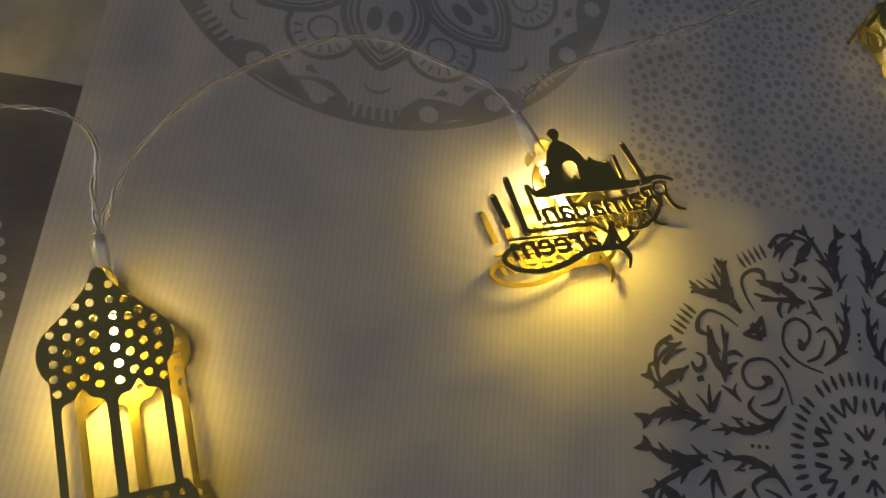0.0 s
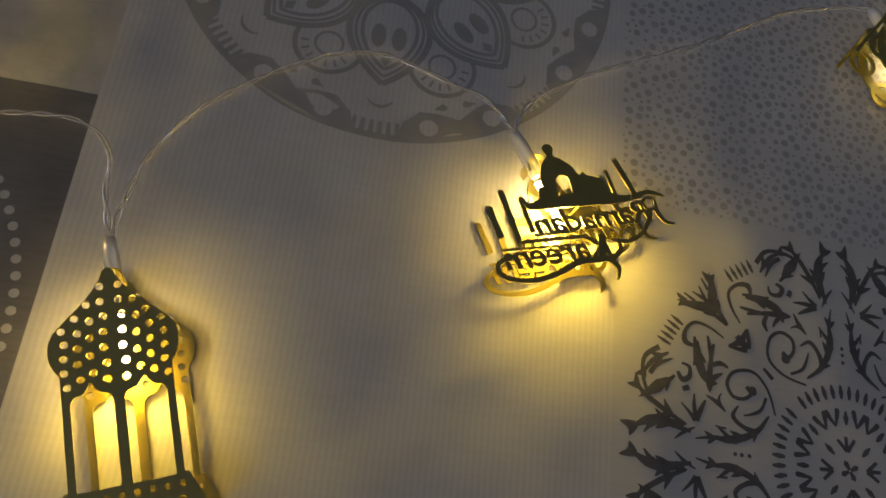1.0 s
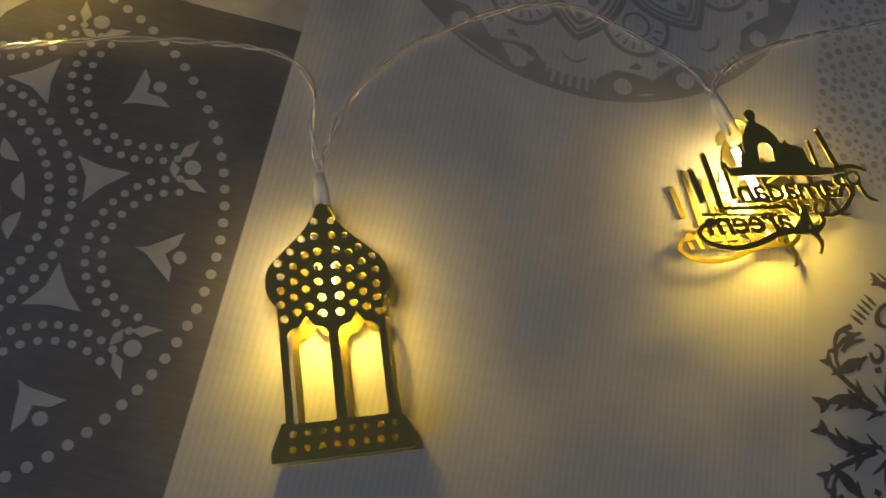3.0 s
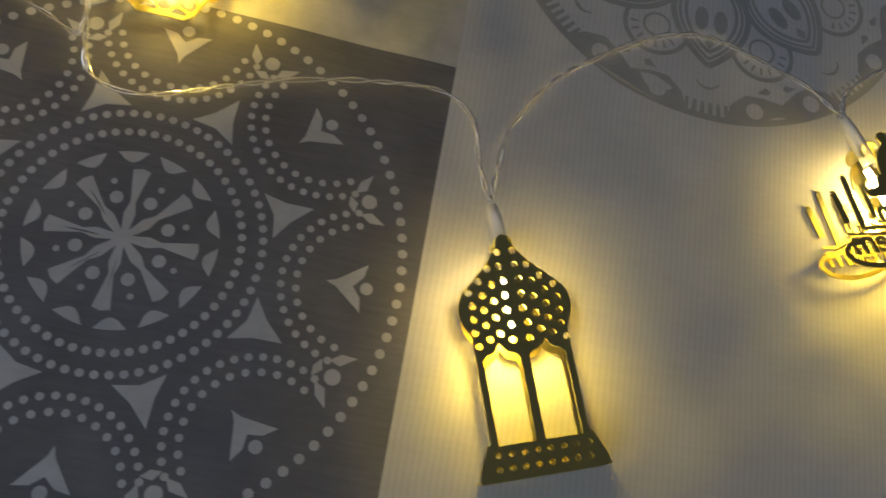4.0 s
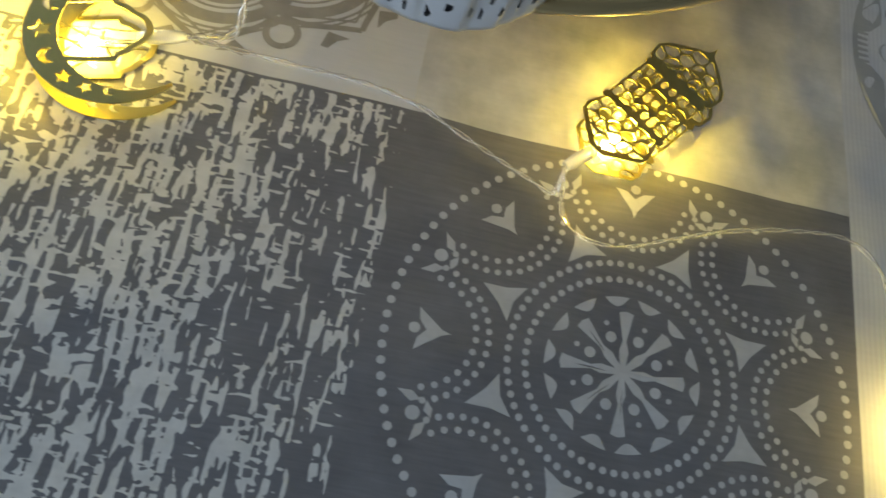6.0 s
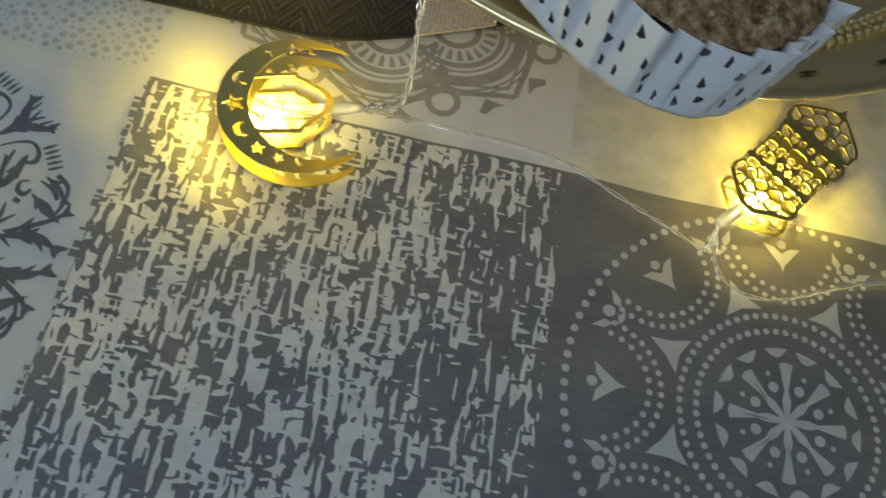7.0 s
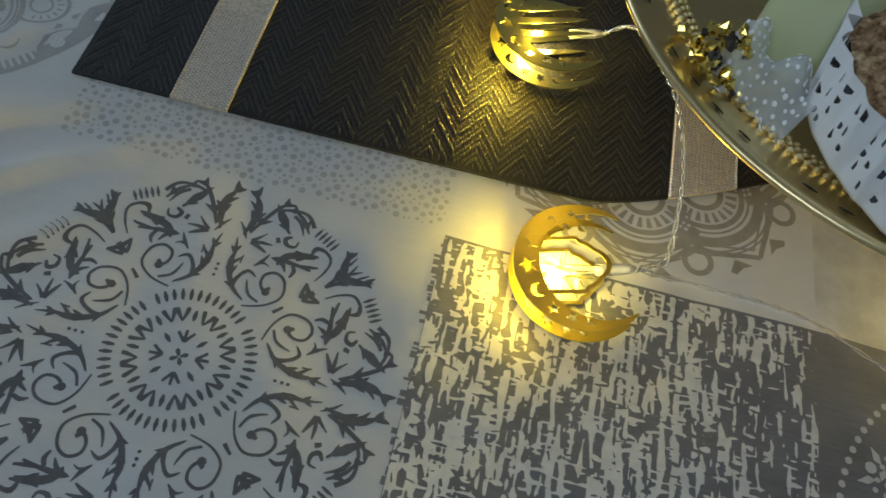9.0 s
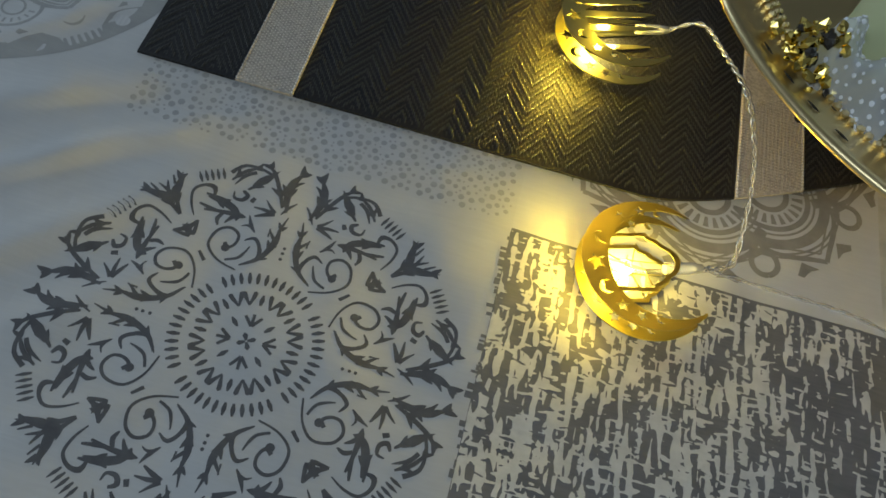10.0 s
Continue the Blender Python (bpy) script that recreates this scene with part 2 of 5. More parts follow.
def dark_mandala(cx, cy):
    p = Print(cx, cy)
    # hub: eight tapering petals with dots between them, and fourteen leaves round them
    for k in range(8):
        a = 45 * k + 0.5
        p.poly(turned([(0.0, -0.0008), (0.0085, -0.0019), (0.0125, -0.0008), (0.0238, -0.0029), (0.0246, 0.0), (0.0238, 0.0029), (0.0125, 0.0008), (0.0085, 0.0019), (0.0, 0.0008)], a))
        p.dot(*polar(0.0143, a + 22.5), 0.0022, 12)
        p.dot(*polar(0.0200, a + 22.5), 0.0011, 8)
    for k in range(14):
        leaf = arc(0, 0, 0.0304, -9.6, 9.6, 8) + [(0.0304 - 0.0040 * math.sin(math.pi * i / 10) ** 0.8, 0.0048 - 0.00096 * i) for i in range(1, 10)]
        p.poly(turned(leaf, 360 * k / 14 + 21.6))
    for r, n, s in ((0.0376, 56, 0.00140), (0.0445, 64, 0.00140)):
        for k in range(n):
            a = 360 * k / n
            p.dot(*polar(r, a), s, 9, turn=a)
    # eight lobes of dotted arcs, a triangle between each two
    for k in range(8):
        a = 45 * k
        p.poly(turned([(0.0468, -0.0082), (0.0486, 0.0), (0.0468, 0.0082), (0.0535, 0.0036), (0.0622, 0.0), (0.0535, -0.0036)], a + 22.5))
        for r, n in ((0.0277, 16), (0.0228, 12)):
            for i in range(n + 1):
                t = 105 + (255 - 105) * i / n
                x, y = 0.0798 + r * math.cos(radians(t)), r * math.sin(radians(t)) * 0.98
                if abs(math.degrees(math.atan2(y, x))) < 21.0:
                    p.dot(*turned([(x, y)], a)[0], 0.00130, 9, turn=t)
        tri = [(0.0665, 0.0), (0.0700, 0.0012), (0.0795, 0.0085), (0.0787, 0.0036), (0.0757, 0.0), (0.0787, -0.0036), (0.0795, -0.0085), (0.0700, -0.0012)]
        p.poly(turned(tri, a))
        p.dot(*polar(0.0803, a), 0.0022, 10)
        p.dot(*polar(0.0815, a + 22.5), 0.0027, 12)
        p.poly(turned([(0.0755, -0.0033), (0.0775, 0.0), (0.0755, 0.0033), (0.0742, 0.0)], a + 22.5))
        for s in (-1, 1):
            p.poly(turned([(x, s * y) for x, y in ((0.0775, 0.0040), (0.0815, 0.0042), (0.0850, 0.0095), (0.0800, 0.0078))], a + 22.5))
    for k in range(96):
        a = 360 * k / 96 + 1.9
        p.dot(*polar(0.0912, a), 0.00168, 9, turn=a)
    return p.done("printed_mandala", INK_LIGHT, "pale dotted wheel mandala printed on charcoal")


dark_mandala(0.0, 0.0)


def woven_streaks(x0, x1, y0, y1):
    """Broken pale streaks, as worn weave: soft-cornered upright strokes with short cross bars."""
    p = Print(0, 0)
    d = 0.00052
    nx, ny = int((x1 - x0) / d), int((y1 - y0) / d)

    def ink(i, j):
        """Above nought where the pale ink lies."""
        if i == 0 or j == 0 or i == nx or j == ny:
            return -0.2
        x, y = x0 + i * d, y0 + j * d
        upright = noise.noise((x * 350, y * 62, 1.0)) + 0.45 * noise.noise((x * 700, y * 190, 4.0))
        bars = noise.noise((x * 150, y * 520, 7.0)) + 0.35 * noise.noise((x * 300, y * 700, 9.0))
        gaps = noise.noise((x * 150, y * 520, 12.0))
        worn = noise.noise((x * 45, y * 30, 2.0)) * 0.30 + noise.noise((x * 110, y * 75, 3.0)) * 0.22
        side = -0.05 - 0.22 * max(0.0, min(1.0, (x - x1 + 0.060) / 0.055)) + 0.25 * max(0.0, 1 - (x - x0) / 0.010) * noise.noise((y * 300, 0.0, 6.0))
        v = max(upright + side, bars - 0.22 + side) + worn
        return min(v, gaps + 0.42)

    level = [[ink(i, j) for i in range(nx + 1)] for j in range(ny + 1)]
    made = {}

    def corner(i, j):
        if (i, j) not in made:
            made[(i, j)] = len(p.v)
            p.add([(x0 + i * d, y0 + j * d)], [])
        return made[(i, j)]

    def crossing(a, b):
        key = (a, b) if a < b else (b, a)
        if key not in made:
            (i, j), (k, m) = key
            u, w = level[j][i], level[m][k]
            f = u / (u - w)
            made[key] = len(p.v)
            p.add([(x0 + (i + (k - i) * f) * d, y0 + (j + (m - j) * f) * d)], [])
        return made[key]

    for j in range(ny):
        for i in range(nx):
            ring_ = ((i, j), (i + 1, j), (i + 1, j + 1), (i, j + 1))
            on = [level[b][a] > 0 for a, b in ring_]
            if not any(on):
                continue
            face = []
            for k in range(4):
                if on[k]:
                    face.append(corner(*ring_[k]))
                if on[k] != on[(k + 1) % 4]:
                    face.append(crossing(ring_[k], ring_[(k + 1) % 4]))
            p.f.append(face)
    return p.done("printed_streak_pattern", INK_STREAK, "pale broken streaks printed on charcoal")


def ragged_edge(x0, y0, y1):
    """Short dark threads that stand out beyond the left edge of the woven patch."""
    p = Print(0, 0, 0.00012)
    rng = random.Random(21)
    y = y0
    while y < y1:
        h, w = rng.uniform(0.0008, 0.0040), rng.uniform(0.0, 0.0032)
        if rng.random() < 0.7:
            p.add([(x0 - w, y), (x0 + 0.0004, y), (x0 + 0.0004, y + h), (x0 - w, y + h)], [[0, 1, 2, 3]])
        y += h + rng.uniform(0.0, 0.0016)
    return p.done("ragged_border", DARK, "ragged dark border threads of the woven patch")


ragged_edge(-0.2820, -0.0970, 0.0915)
woven_streaks(-0.2820, -0.0985, -0.0975, 0.0915)


def dotted_field(x0, x1, y0, y1, mat, seed):
    p = Print(0, 0)
    rng = random.Random(seed)
    placed, cells = [], {}
    for r in (0.0018, 0.0015, 0.0011, 0.0008, 0.0006):
        for _ in range(int(3000 * 0.0013 / r)):
            x, y = rng.uniform(x0 + r, x1 - r), rng.uniform(y0 + r, y1 - r)
            c = (int(x / 0.006), int(y / 0.006))
            near = [q for i in (-1, 0, 1) for j in (-1, 0, 1) for q in cells.get((c[0] + i, c[1] + j), ())]
            if all((x - q[0]) ** 2 + (y - q[1]) ** 2 > (r + q[2] + 0.0007) ** 2 for q in near):
                if r > 0.0012 and rng.random() < 0.25:
                    continue
                cells.setdefault(c, []).append((x, y, r))
                p.dot(x, y, r * rng.uniform(0.85, 1.05), 7 if r < 0.001 else 9, turn=rng.uniform(0, 40))
    return p.done("printed_dots", mat, "scattered grey dots printed on the cloth")


dotted_field(-0.4720, -0.2840, 0.0950, 0.2850, INK_MID, 3)
dotted_field(0.2980, 0.4870, 0.0900, 0.2850, INK_MID, 4)


def floral_mandala(cx, cy):
    """A stencilled wheel: one leafy eighth, mirrored and turned round."""
    p = Print(cx, cy)

    def ink(line, *widths):
        line = spline(line, 4)
        for k in range(4):
            for swap in (False, True):
                pts = [(y / 1000, x / 1000) if swap else (x / 1000, y / 1000) for x, y in line]
                p.stroke(turned(pts, 90 * k), *[w * 0.00114 for w in widths])

    ink([(30.0, 16.3), (32.6, 25.5), (38.3, 31.6), (46.1, 30.8), (49.5, 26.2), (47.6, 21.5), (43.3, 20.7), (39.9, 22.9), (41.6, 25.6)], 0.7, 1.1, 1.3, 1.2, 1.6)
    ink([(33.5, 22.5), (35.8, 17.7), (39.4, 15.6), (43.0, 14.5)], 1.0, 1.3, 0.5)
    ink([(32.6, 15.8), (36.8, 9.8), (42.3, 6.3), (49.0, 4.4), (54.9, 5.0), (62.7, 3.5)], 0.5, 1.2, 1.7, 1.6, 0.4)
    ink([(37.6, 9.6), (43.5, 10.4), (47.4, 13.8), (45.2, 17.9)], 0.6, 1.5, 1.6, 0.5)
    ink([(48.4, 4.8), (51.7, 7.7), (54.3, 9.5)], 1.8, 1.2, 0.3)
    ink([(50.3, 15.0), (53.6, 17.9), (58.2, 20.2)], 0.5, 1.8, 0.3)
    ink([(52.6, 17.1), (52.9, 19.6), (51.8, 21.7)], 1.6, 0.9, 0.3)
    ink([(58.3, 18.1), (60.4, 14.1), (62.1, 9.9)], 0.7, 1.8, 1.8)
    ink([(62.1, 9.9), (62.9, 14.9), (62.8, 20.0)], 1.8, 1.6, 0.5)
    ink([(62.6, 10.0), (65.2, 13.0), (68.2, 15.8)], 1.8, 1.2, 0.4)
    ink([(64.8, 22.0), (67.5, 21.0)], 2.0, 1.6)
    ink([(67.8, 30.8), (64.7, 29.8), (64.7, 26.1), (67.6, 24.6), (69.4, 27.4)], 0.6, 1.2, 1.8, 2.0, 1.0)
    ink([(50.3, 43.1), (55.9, 46.4), (62.1, 47.6), (66.1, 44.0), (66.3, 39.4), (61.5, 38.1)], 0.5, 1.0, 1.2, 1.4, 2.2, 0.6)
    ink([(62.5, 41.9), (61.6, 33.8), (59.3, 27.4), (55.7, 24.1)], 0.8, 2.6, 2.2, 0.8)
    ink([(54.7, 40.2), (55.9, 34.0), (56.7, 25.8)], 0.9, 1.5, 2.6)
    ink([(57.1, 43.0), (56.3, 38.4), (56.1, 33.2)], 0.8, 1.6, 0.8)
    ink([(48.9, 31.7), (52.1, 33.0), (55.3, 31.8)], 0.7, 1.8, 1.5)
    ink([(51.1, 29.3), (54.2, 27.5), (56.4, 24.9)], 0.5, 1.8, 1.6)
    ink([(71.3, 31.9), (77.6, 28.9), (80.6, 24.9)], 0.4, 1.8, 1.6)
    ink([(76.7, 35.6), (82.4, 31.3), (83.4, 24.1), (81.8, 18.2)], 1.9, 1.6, 1.2, 1.4)
    ink([(72.2, 24.4), (77.4, 19.5), (84.2, 16.3)], 0.7, 2.4, 1.2)
    ink([(86.1, 21.2), (82.6, 16.8), (74.0, 11.5), (66.3, 8.0)], 0.4, 1.8, 1.7, 0.5)
    ink([(73.3, 24.2), (77.9, 21.6), (81.3, 18.0)], 0.8, 1.8, 2.0)
    ink([(67.2, 7.5), (76.0, 8.4), (81.9, 7.6), (87.1, 4.6)], 0.7, 3.0, 2.6, 0.4)
    ink([(62.8, 7.4), (67.3, 5.2), (71.1, 2.2)], 0.4, 1.4, 0.4)
    ink([(74.8, 8.6), (80.3, 6.1), (83.1, 2.8)], 2.0, 1.9, 0.4)
    ink([(48.8, 48.5), (55.4, 53.1), (61.7, 54.0), (68.7, 54.3)], 0.4, 2.2, 2.4, 0.3)
    ink([(54.1, 51.8), (55.5, 59.5), (54.6, 67.9)], 2.4, 1.9, 0.3)
    ink([(55.4, 52.8), (58.1, 58.6), (60.1, 63.0)], 2.2, 1.4, 0.4)
    ink([(61.9, 56.2), (66.5, 59.0)], 1.3, 0.6)
    ink([(40.2, 46.5), (43.5, 43.5), (41.2, 39.8), (48.5, 40.5)], 1.2, 2.0, 1.8, 1.2)
    ink([(30.3, 30.2), (34.0, 33.9)], 1.4, 1.0)
    ink([(50.1, 8.8), (54.5, 9.1)], 0.8, 0.4)
    def leaf(line, wide, barbs, long):
        """A fleshy leaf: a tapering rib with lobes that lean forwards on both sides."""
        ink(line, wide * 0.40, wide * 0.85, wide * 0.80, wide * 0.15)
        rib = spline(line, 6)
        for b in range(barbs):
            q = int(len(rib) * (0.30 + 0.50 * b / max(1, barbs - 1)))
            (ax, ay), (bx, by) = rib[q - 1], rib[min(len(rib) - 1, q + 1)]
            way = math.atan2(by - ay, bx - ax)
            for s in (-1, 1):
                reach = long * (1.0 - 0.30 * b / barbs) * (1.0 if s > 0 else 0.8)
                mid = (rib[q][0] + 0.55 * reach * math.cos(way + s * 0.62), rib[q][1] + 0.55 * reach * math.sin(way + s * 0.62))
                end = (rib[q][0] + reach * math.cos(way + s * 0.66), rib[q][1] + reach * math.sin(way + s * 0.66))
                ink([rib[q], mid, end], wide * 0.95, wide * 0.72, 0.20)

    leaf([(66.3, 8.0), (74.0, 11.5), (82.6, 16.8), (87.2, 21.2)], 2.2, 2, 6.0)
    leaf([(64.5, 5.6), (76.0, 7.6), (83.0, 6.6), (89.5, 3.4)], 2.8, 2, 6.5)
    leaf([(70.6, 25.6), (77.4, 19.8), (85.0, 15.4)], 2.2, 1, 5.0)
    leaf([(73.0, 34.0), (79.6, 29.8), (84.0, 23.4)], 2.0, 2, 4.6)
    leaf([(48.8, 48.5), (55.4, 53.1), (61.7, 55.0), (69.4, 55.6)], 2.4, 2, 5.6)
    leaf([(61.6, 40.5), (60.6, 33.8), (58.6, 28.0), (55.2, 23.8)], 2.7, 2, 5.0)
    leaf([(33.0, 15.4), (37.4, 10.0), (43.2, 6.8), (51.5, 5.2), (62.5, 3.7)], 2.0, 3, 5.2)
    leaf([(40.6, 46.2), (43.8, 43.0), (48.6, 40.6)], 1.8, 1, 4.0)
    for k in range(8):
        spot = polar(0.0460, 45 * k + (31.8 if k % 2 == 0 else 13.2))
        p.dot(*spot, 0.0019, 10)
    for k in range(4):
        for r in (0.0412, 0.0442, 0.0468):
            p.dot(*polar(r, 90 * k), 0.0008, 8)
        # ring of dashes in four groups, and the group of short rim dashes beside each diagonal
        for i in range(12):
            a = 90 * k - 38.5 + 7.0 * i
            p.poly(turned([(0.0268, -0.0005), (0.0295, -0.0010), (0.0322, -0.0004), (0.0322, 0.0004), (0.0295, 0.0010), (0.0268, 0.0005)], a))
        for s in (-14.3, 14.3):
            for i in range(5):
                a = 90 * k + 45 + s + 1.75 * (i - 2)
                p.poly(turned([(0.0812, -0.0004), (0.0840, -0.0008), (0.0872, -0.0002), (0.0872, 0.0002), (0.0840, 0.0008), (0.0812, 0.0004)], a))
        # hub: cross, birds' feet and bars
        p.poly(turned([(0.0004, -0.0005), (0.0030, -0.0011), (0.0042, 0.0), (0.0030, 0.0011), (0.0004, 0.0005)], 90 * k + 28))
        for s in (-38, 0, 38):
            tip = Vector((0.0068, 0)) + Vector(polar(0.0058, s))
            p.stroke([(0.0070, 0.0), tuple(tip)], 0.0016, 0.0013)
            p.v[-4:] = [(cx + q[0], cy + q[1], lie(cx + q[0], cy + q[1]) + p.lift) for q in turned([(a[0] - cx, a[1] - cy) for a in p.v[-4:]], 90 * k + 4)]
        p.poly(turned([(0.0080, -0.0004), (0.0105, -0.0011), (0.0130, -0.0003), (0.0130, 0.0003), (0.0105, 0.0011), (0.0080, 0.0004)], 90 * k + 47))
    for k in range(8):
        p.poly(turned([(0.0170, -0.0005), (0.0195, -0.0011), (0.0222, -0.0004), (0.0222, 0.0004), (0.0195, 0.0011), (0.0170, 0.0005)], 45 * k + 1))
        for s in (-15, 15):
            for d in (-1, 1):
                p.poly(turned([(0.0164, d * 0.0003), (0.0171, -d * 0.0003), (0.0229, d * 0.0015), (0.0233, d * 0.0026), (0.0224, d * 0.0034), (0.0204, d * 0.0027)], 45 * k + 1 + s))
    return p.done("printed_mandala", INK_DARK, "slate stencilled wheel of leaves, scrolls and dashes")


floral_mandala(-0.3776, 0.0020)
floral_mandala(0.3908, -0.0030)


def pale_medallion(cx, cy):
    """A round, softly printed medallion with pointed petals and a studded border."""
    p, q = Print(cx, cy), Print(cx, cy, 0.00017)
    p.stroke(arc(0, 0, 0.0926, 0, 360, 96), 0.0028)
    for k in range(8):
        a = 45 * k
        # border: studs in pairs on dark lumps, combs between
        lump = arc(0, 0, 0.0930, 5, 40, 14) + [polar(0.0850, 38), polar(0.0800, 33), polar(0.0812, 28), polar(0.0850, 22.5), polar(0.0812, 17), polar(0.0800, 12), polar(0.0850, 7)]
        p.poly(turned(lump, a))
        for s in (-8.8, 8.8):
            q.dot(*polar(0.0872, a + 22.5 + s), 0.0037, 14)
        for i in range(6):
            t = a - 5.5 + 2.2 * i
            p.poly(turned([(0.0858, -0.0007), (0.0925, -0.0012), (0.0925, 0.0012), (0.0858, 0.0007)], t))
        # pointed petals with an inner outline and a drop-shaped heart
        for scale, w in ((1.0, 0.0026), (0.84, 0.0013), (0.68, 0.0016)):
            for s in (-1, 1):
                line = bezier((0.026 + 0.010 * (1 - scale), 0.0), (0.030, s * 0.020 * scale), (0.052, s * 0.024 * scale), (0.048 + 0.021 * scale, 0.0), 14)
                p.stroke(turned(line, a), w)
        for s in (-1, 1):
            p.poly(turned(ring(0.047, s * 0.0042, 0.0058, 12, 0.0031), a))
            p.stroke(turned(arc(0.0735, 0, 0.0058, 62 * s, 0, 8), a), 0.0005, 0.0016)
        p.poly(turned([(0.0545, 0.0), (0.0580, 0.0022), (0.0610, 0.0), (0.0580, -0.0022)], a))
        # half rounds with comb teeth between the petals
        p.stroke(turned(arc(0.0600, 0, 0.0135, -95, 95, 16), a + 22.5), 0.0020)
        p.stroke(turned(arc(0.0600, 0, 0.0055, -180, 180, 14), a + 22.5), 0.0012)
        for i in range(7):
            t = -66 + 22 * i
            p.stroke(turned([(0.0600 + 0.0080 * math.cos(radians(t)), 0.0080 * math.sin(radians(t))), (0.0600 + 0.0112 * math.cos(radians(t)), 0.0112 * math.sin(radians(t)))], a + 22.5), 0.0011)
        for s in (-1, 1):
            p.poly(turned([(0.0765, s * 0.0045), (0.0785, s * 0.0090), (0.0800, s * 0.0045), (0.0785, s * 0.0030)], a + 22.5))
        p.stroke(turned(bezier((0.006, 0), (0.012, 0.008), (0.020, 0.008), (0.026, 0.0)), a), 0.0016)
        p.stroke(turned(bezier((0.006, 0), (0.012, -0.008), (0.020, -0.008), (0.026, 0.0)), a), 0.0016)
    q.done("printed_studs", CLOTH_STRIPE, "pale round studs in the medallion's border")
    return p.done("printed_medallion", INK_PALE, "faded grey round medallion of pointed petals")


pale_medallion(0.1970, 0.1905)
pale_medallion(-0.5700, 0.1910)


def lobed_medallion(cx, cy):
    """Eight lobes of concentric bands with studs between their points."""
    p = Print(cx, cy)
    for k in range(8):
        a = 45 * k
        for r, w, span in ((0.0105, 0.0032, 100), (0.0222, 0.0030, 92), (0.0258, 0.0012, 80), (0.0312, 0.0058, 68), (0.0366, 0.0012, 62), (0.0388, 0.0010, 60)):
            p.stroke(turned(arc(0.0430, 0, r, -span, span, 28), a), w)
        for i in range(11):
            t = -80 + 16 * i
            p.poly(turned([(0.0430 + rr * math.cos(radians(t + d)), rr * math.sin(radians(t + d))) for rr, d in ((0.0135, -3), (0.0195, -4.5), (0.0195, 4.5), (0.0135, 3))], a))
        for s in (-1, 1):
            p.stroke(turned([(x, s * y) for x, y in bezier((0.0640, 0.0262), (0.0765, 0.0225), (0.0800, 0.0110), (0.0885, 0.0), 12)], a), 0.0022, 0.0030, 0.0026)
            p.stroke(turned([(x, s * y) for x, y in bezier((0.0600, 0.0235), (0.0720, 0.0200), (0.0760, 0.0100), (0.0835, 0.0), 12)], a), 0.0012)
            p.poly(turned([(x, s * y) for x, y in ((0.0825, 0.0130), (0.0900, 0.0070), (0.0885, 0.0125), (0.0895, 0.0180), (0.0870, 0.0200))], a))
        p.stroke(turned(arc(0.0800, 0, 0.0066, 0, 360, 22), a + 22.5), 0.0030)
    return p.done("printed_medallion", INK_TAUPE, "taupe scalloped medallion of banded lobes")


lobed_medallion(-0.1893, 0.1885)


# ---- the room round the table: unseen, added for the gold to reflect ----
def room():
    plaster = material("wall_paint", (0.62, 0.61, 0.59), 0.9)
    boards = material("floor_tiles", (0.30, 0.27, 0.24), 0.5)
    lo, hi, z0, z1, t = (-2.6, -2.4), (2.4, 2.8), -0.75, 1.85, 0.12
    for name, x0, x1, y0, y1 in (("assumed_wall_south", lo[0] - t, hi[0] + t, lo[1] - t, lo[1]), ("assumed_wall_north", lo[0] - t, hi[0] + t, hi[1], hi[1] + t), ("assumed_wall_east", hi[0], hi[0] + t, lo[1], hi[1])):
        bm = bmesh.new()
        box(bm, x0, x1, y0, y1, z0, z1)
        tagged(link(name, bm, plaster), "plain assumed room wall, out of view", "wall", kind="structure")
    bm = bmesh.new()
    for y0, y1, a, b in ((lo[1], 0.7, z0, z1), (2.3, hi[1], z0, z1), (0.7, 2.3, z0, 0.25), (0.7, 2.3, 1.65, z1)):
        box(bm, lo[0] - t, lo[0], y0, y1, a, b)
    tagged(link("assumed_wall_west", bm, plaster), "assumed room wall out of view, open for the side fill", "wall", kind="structure")
    bm = bmesh.new()
    box(bm, lo[0] - t, hi[0] + t, lo[1] - t, hi[1] + t, z0 - 0.1, z0)
    tagged(link("floor", bm, boards), "plain dark room floor", "floor", kind="structure")
    bm = bmesh.new()
    box(bm, lo[0] - t, hi[0] + t, lo[1] - t, hi[1] + t, z1, z1 + 0.1)
    tagged(link("ceiling", bm, plaster), "plain assumed ceiling, out of view", "ceiling", kind="structure")


room()


def dining_table():
    wood = material("table_wood", (0.20, 0.12, 0.07), 0.5)
    t = thing("table", pose(0, 0, -0.75), "wooden dining table under the printed tablecloth", "table")
    bm = bmesh.new()
    box(bm, -1.08, 0.83, -0.58, 0.73, 0.71, 0.745)
    part("tabletop", bm, wood, t)
    for x in (-1.0, 0.75):
        for y in (-0.5, 0.65):
            bm = bmesh.new()
            box(bm, x - 0.035, x + 0.035, y - 0.035, y + 0.035, 0.0, 0.71)
            part("leg", bm, wood, t)


dining_table()


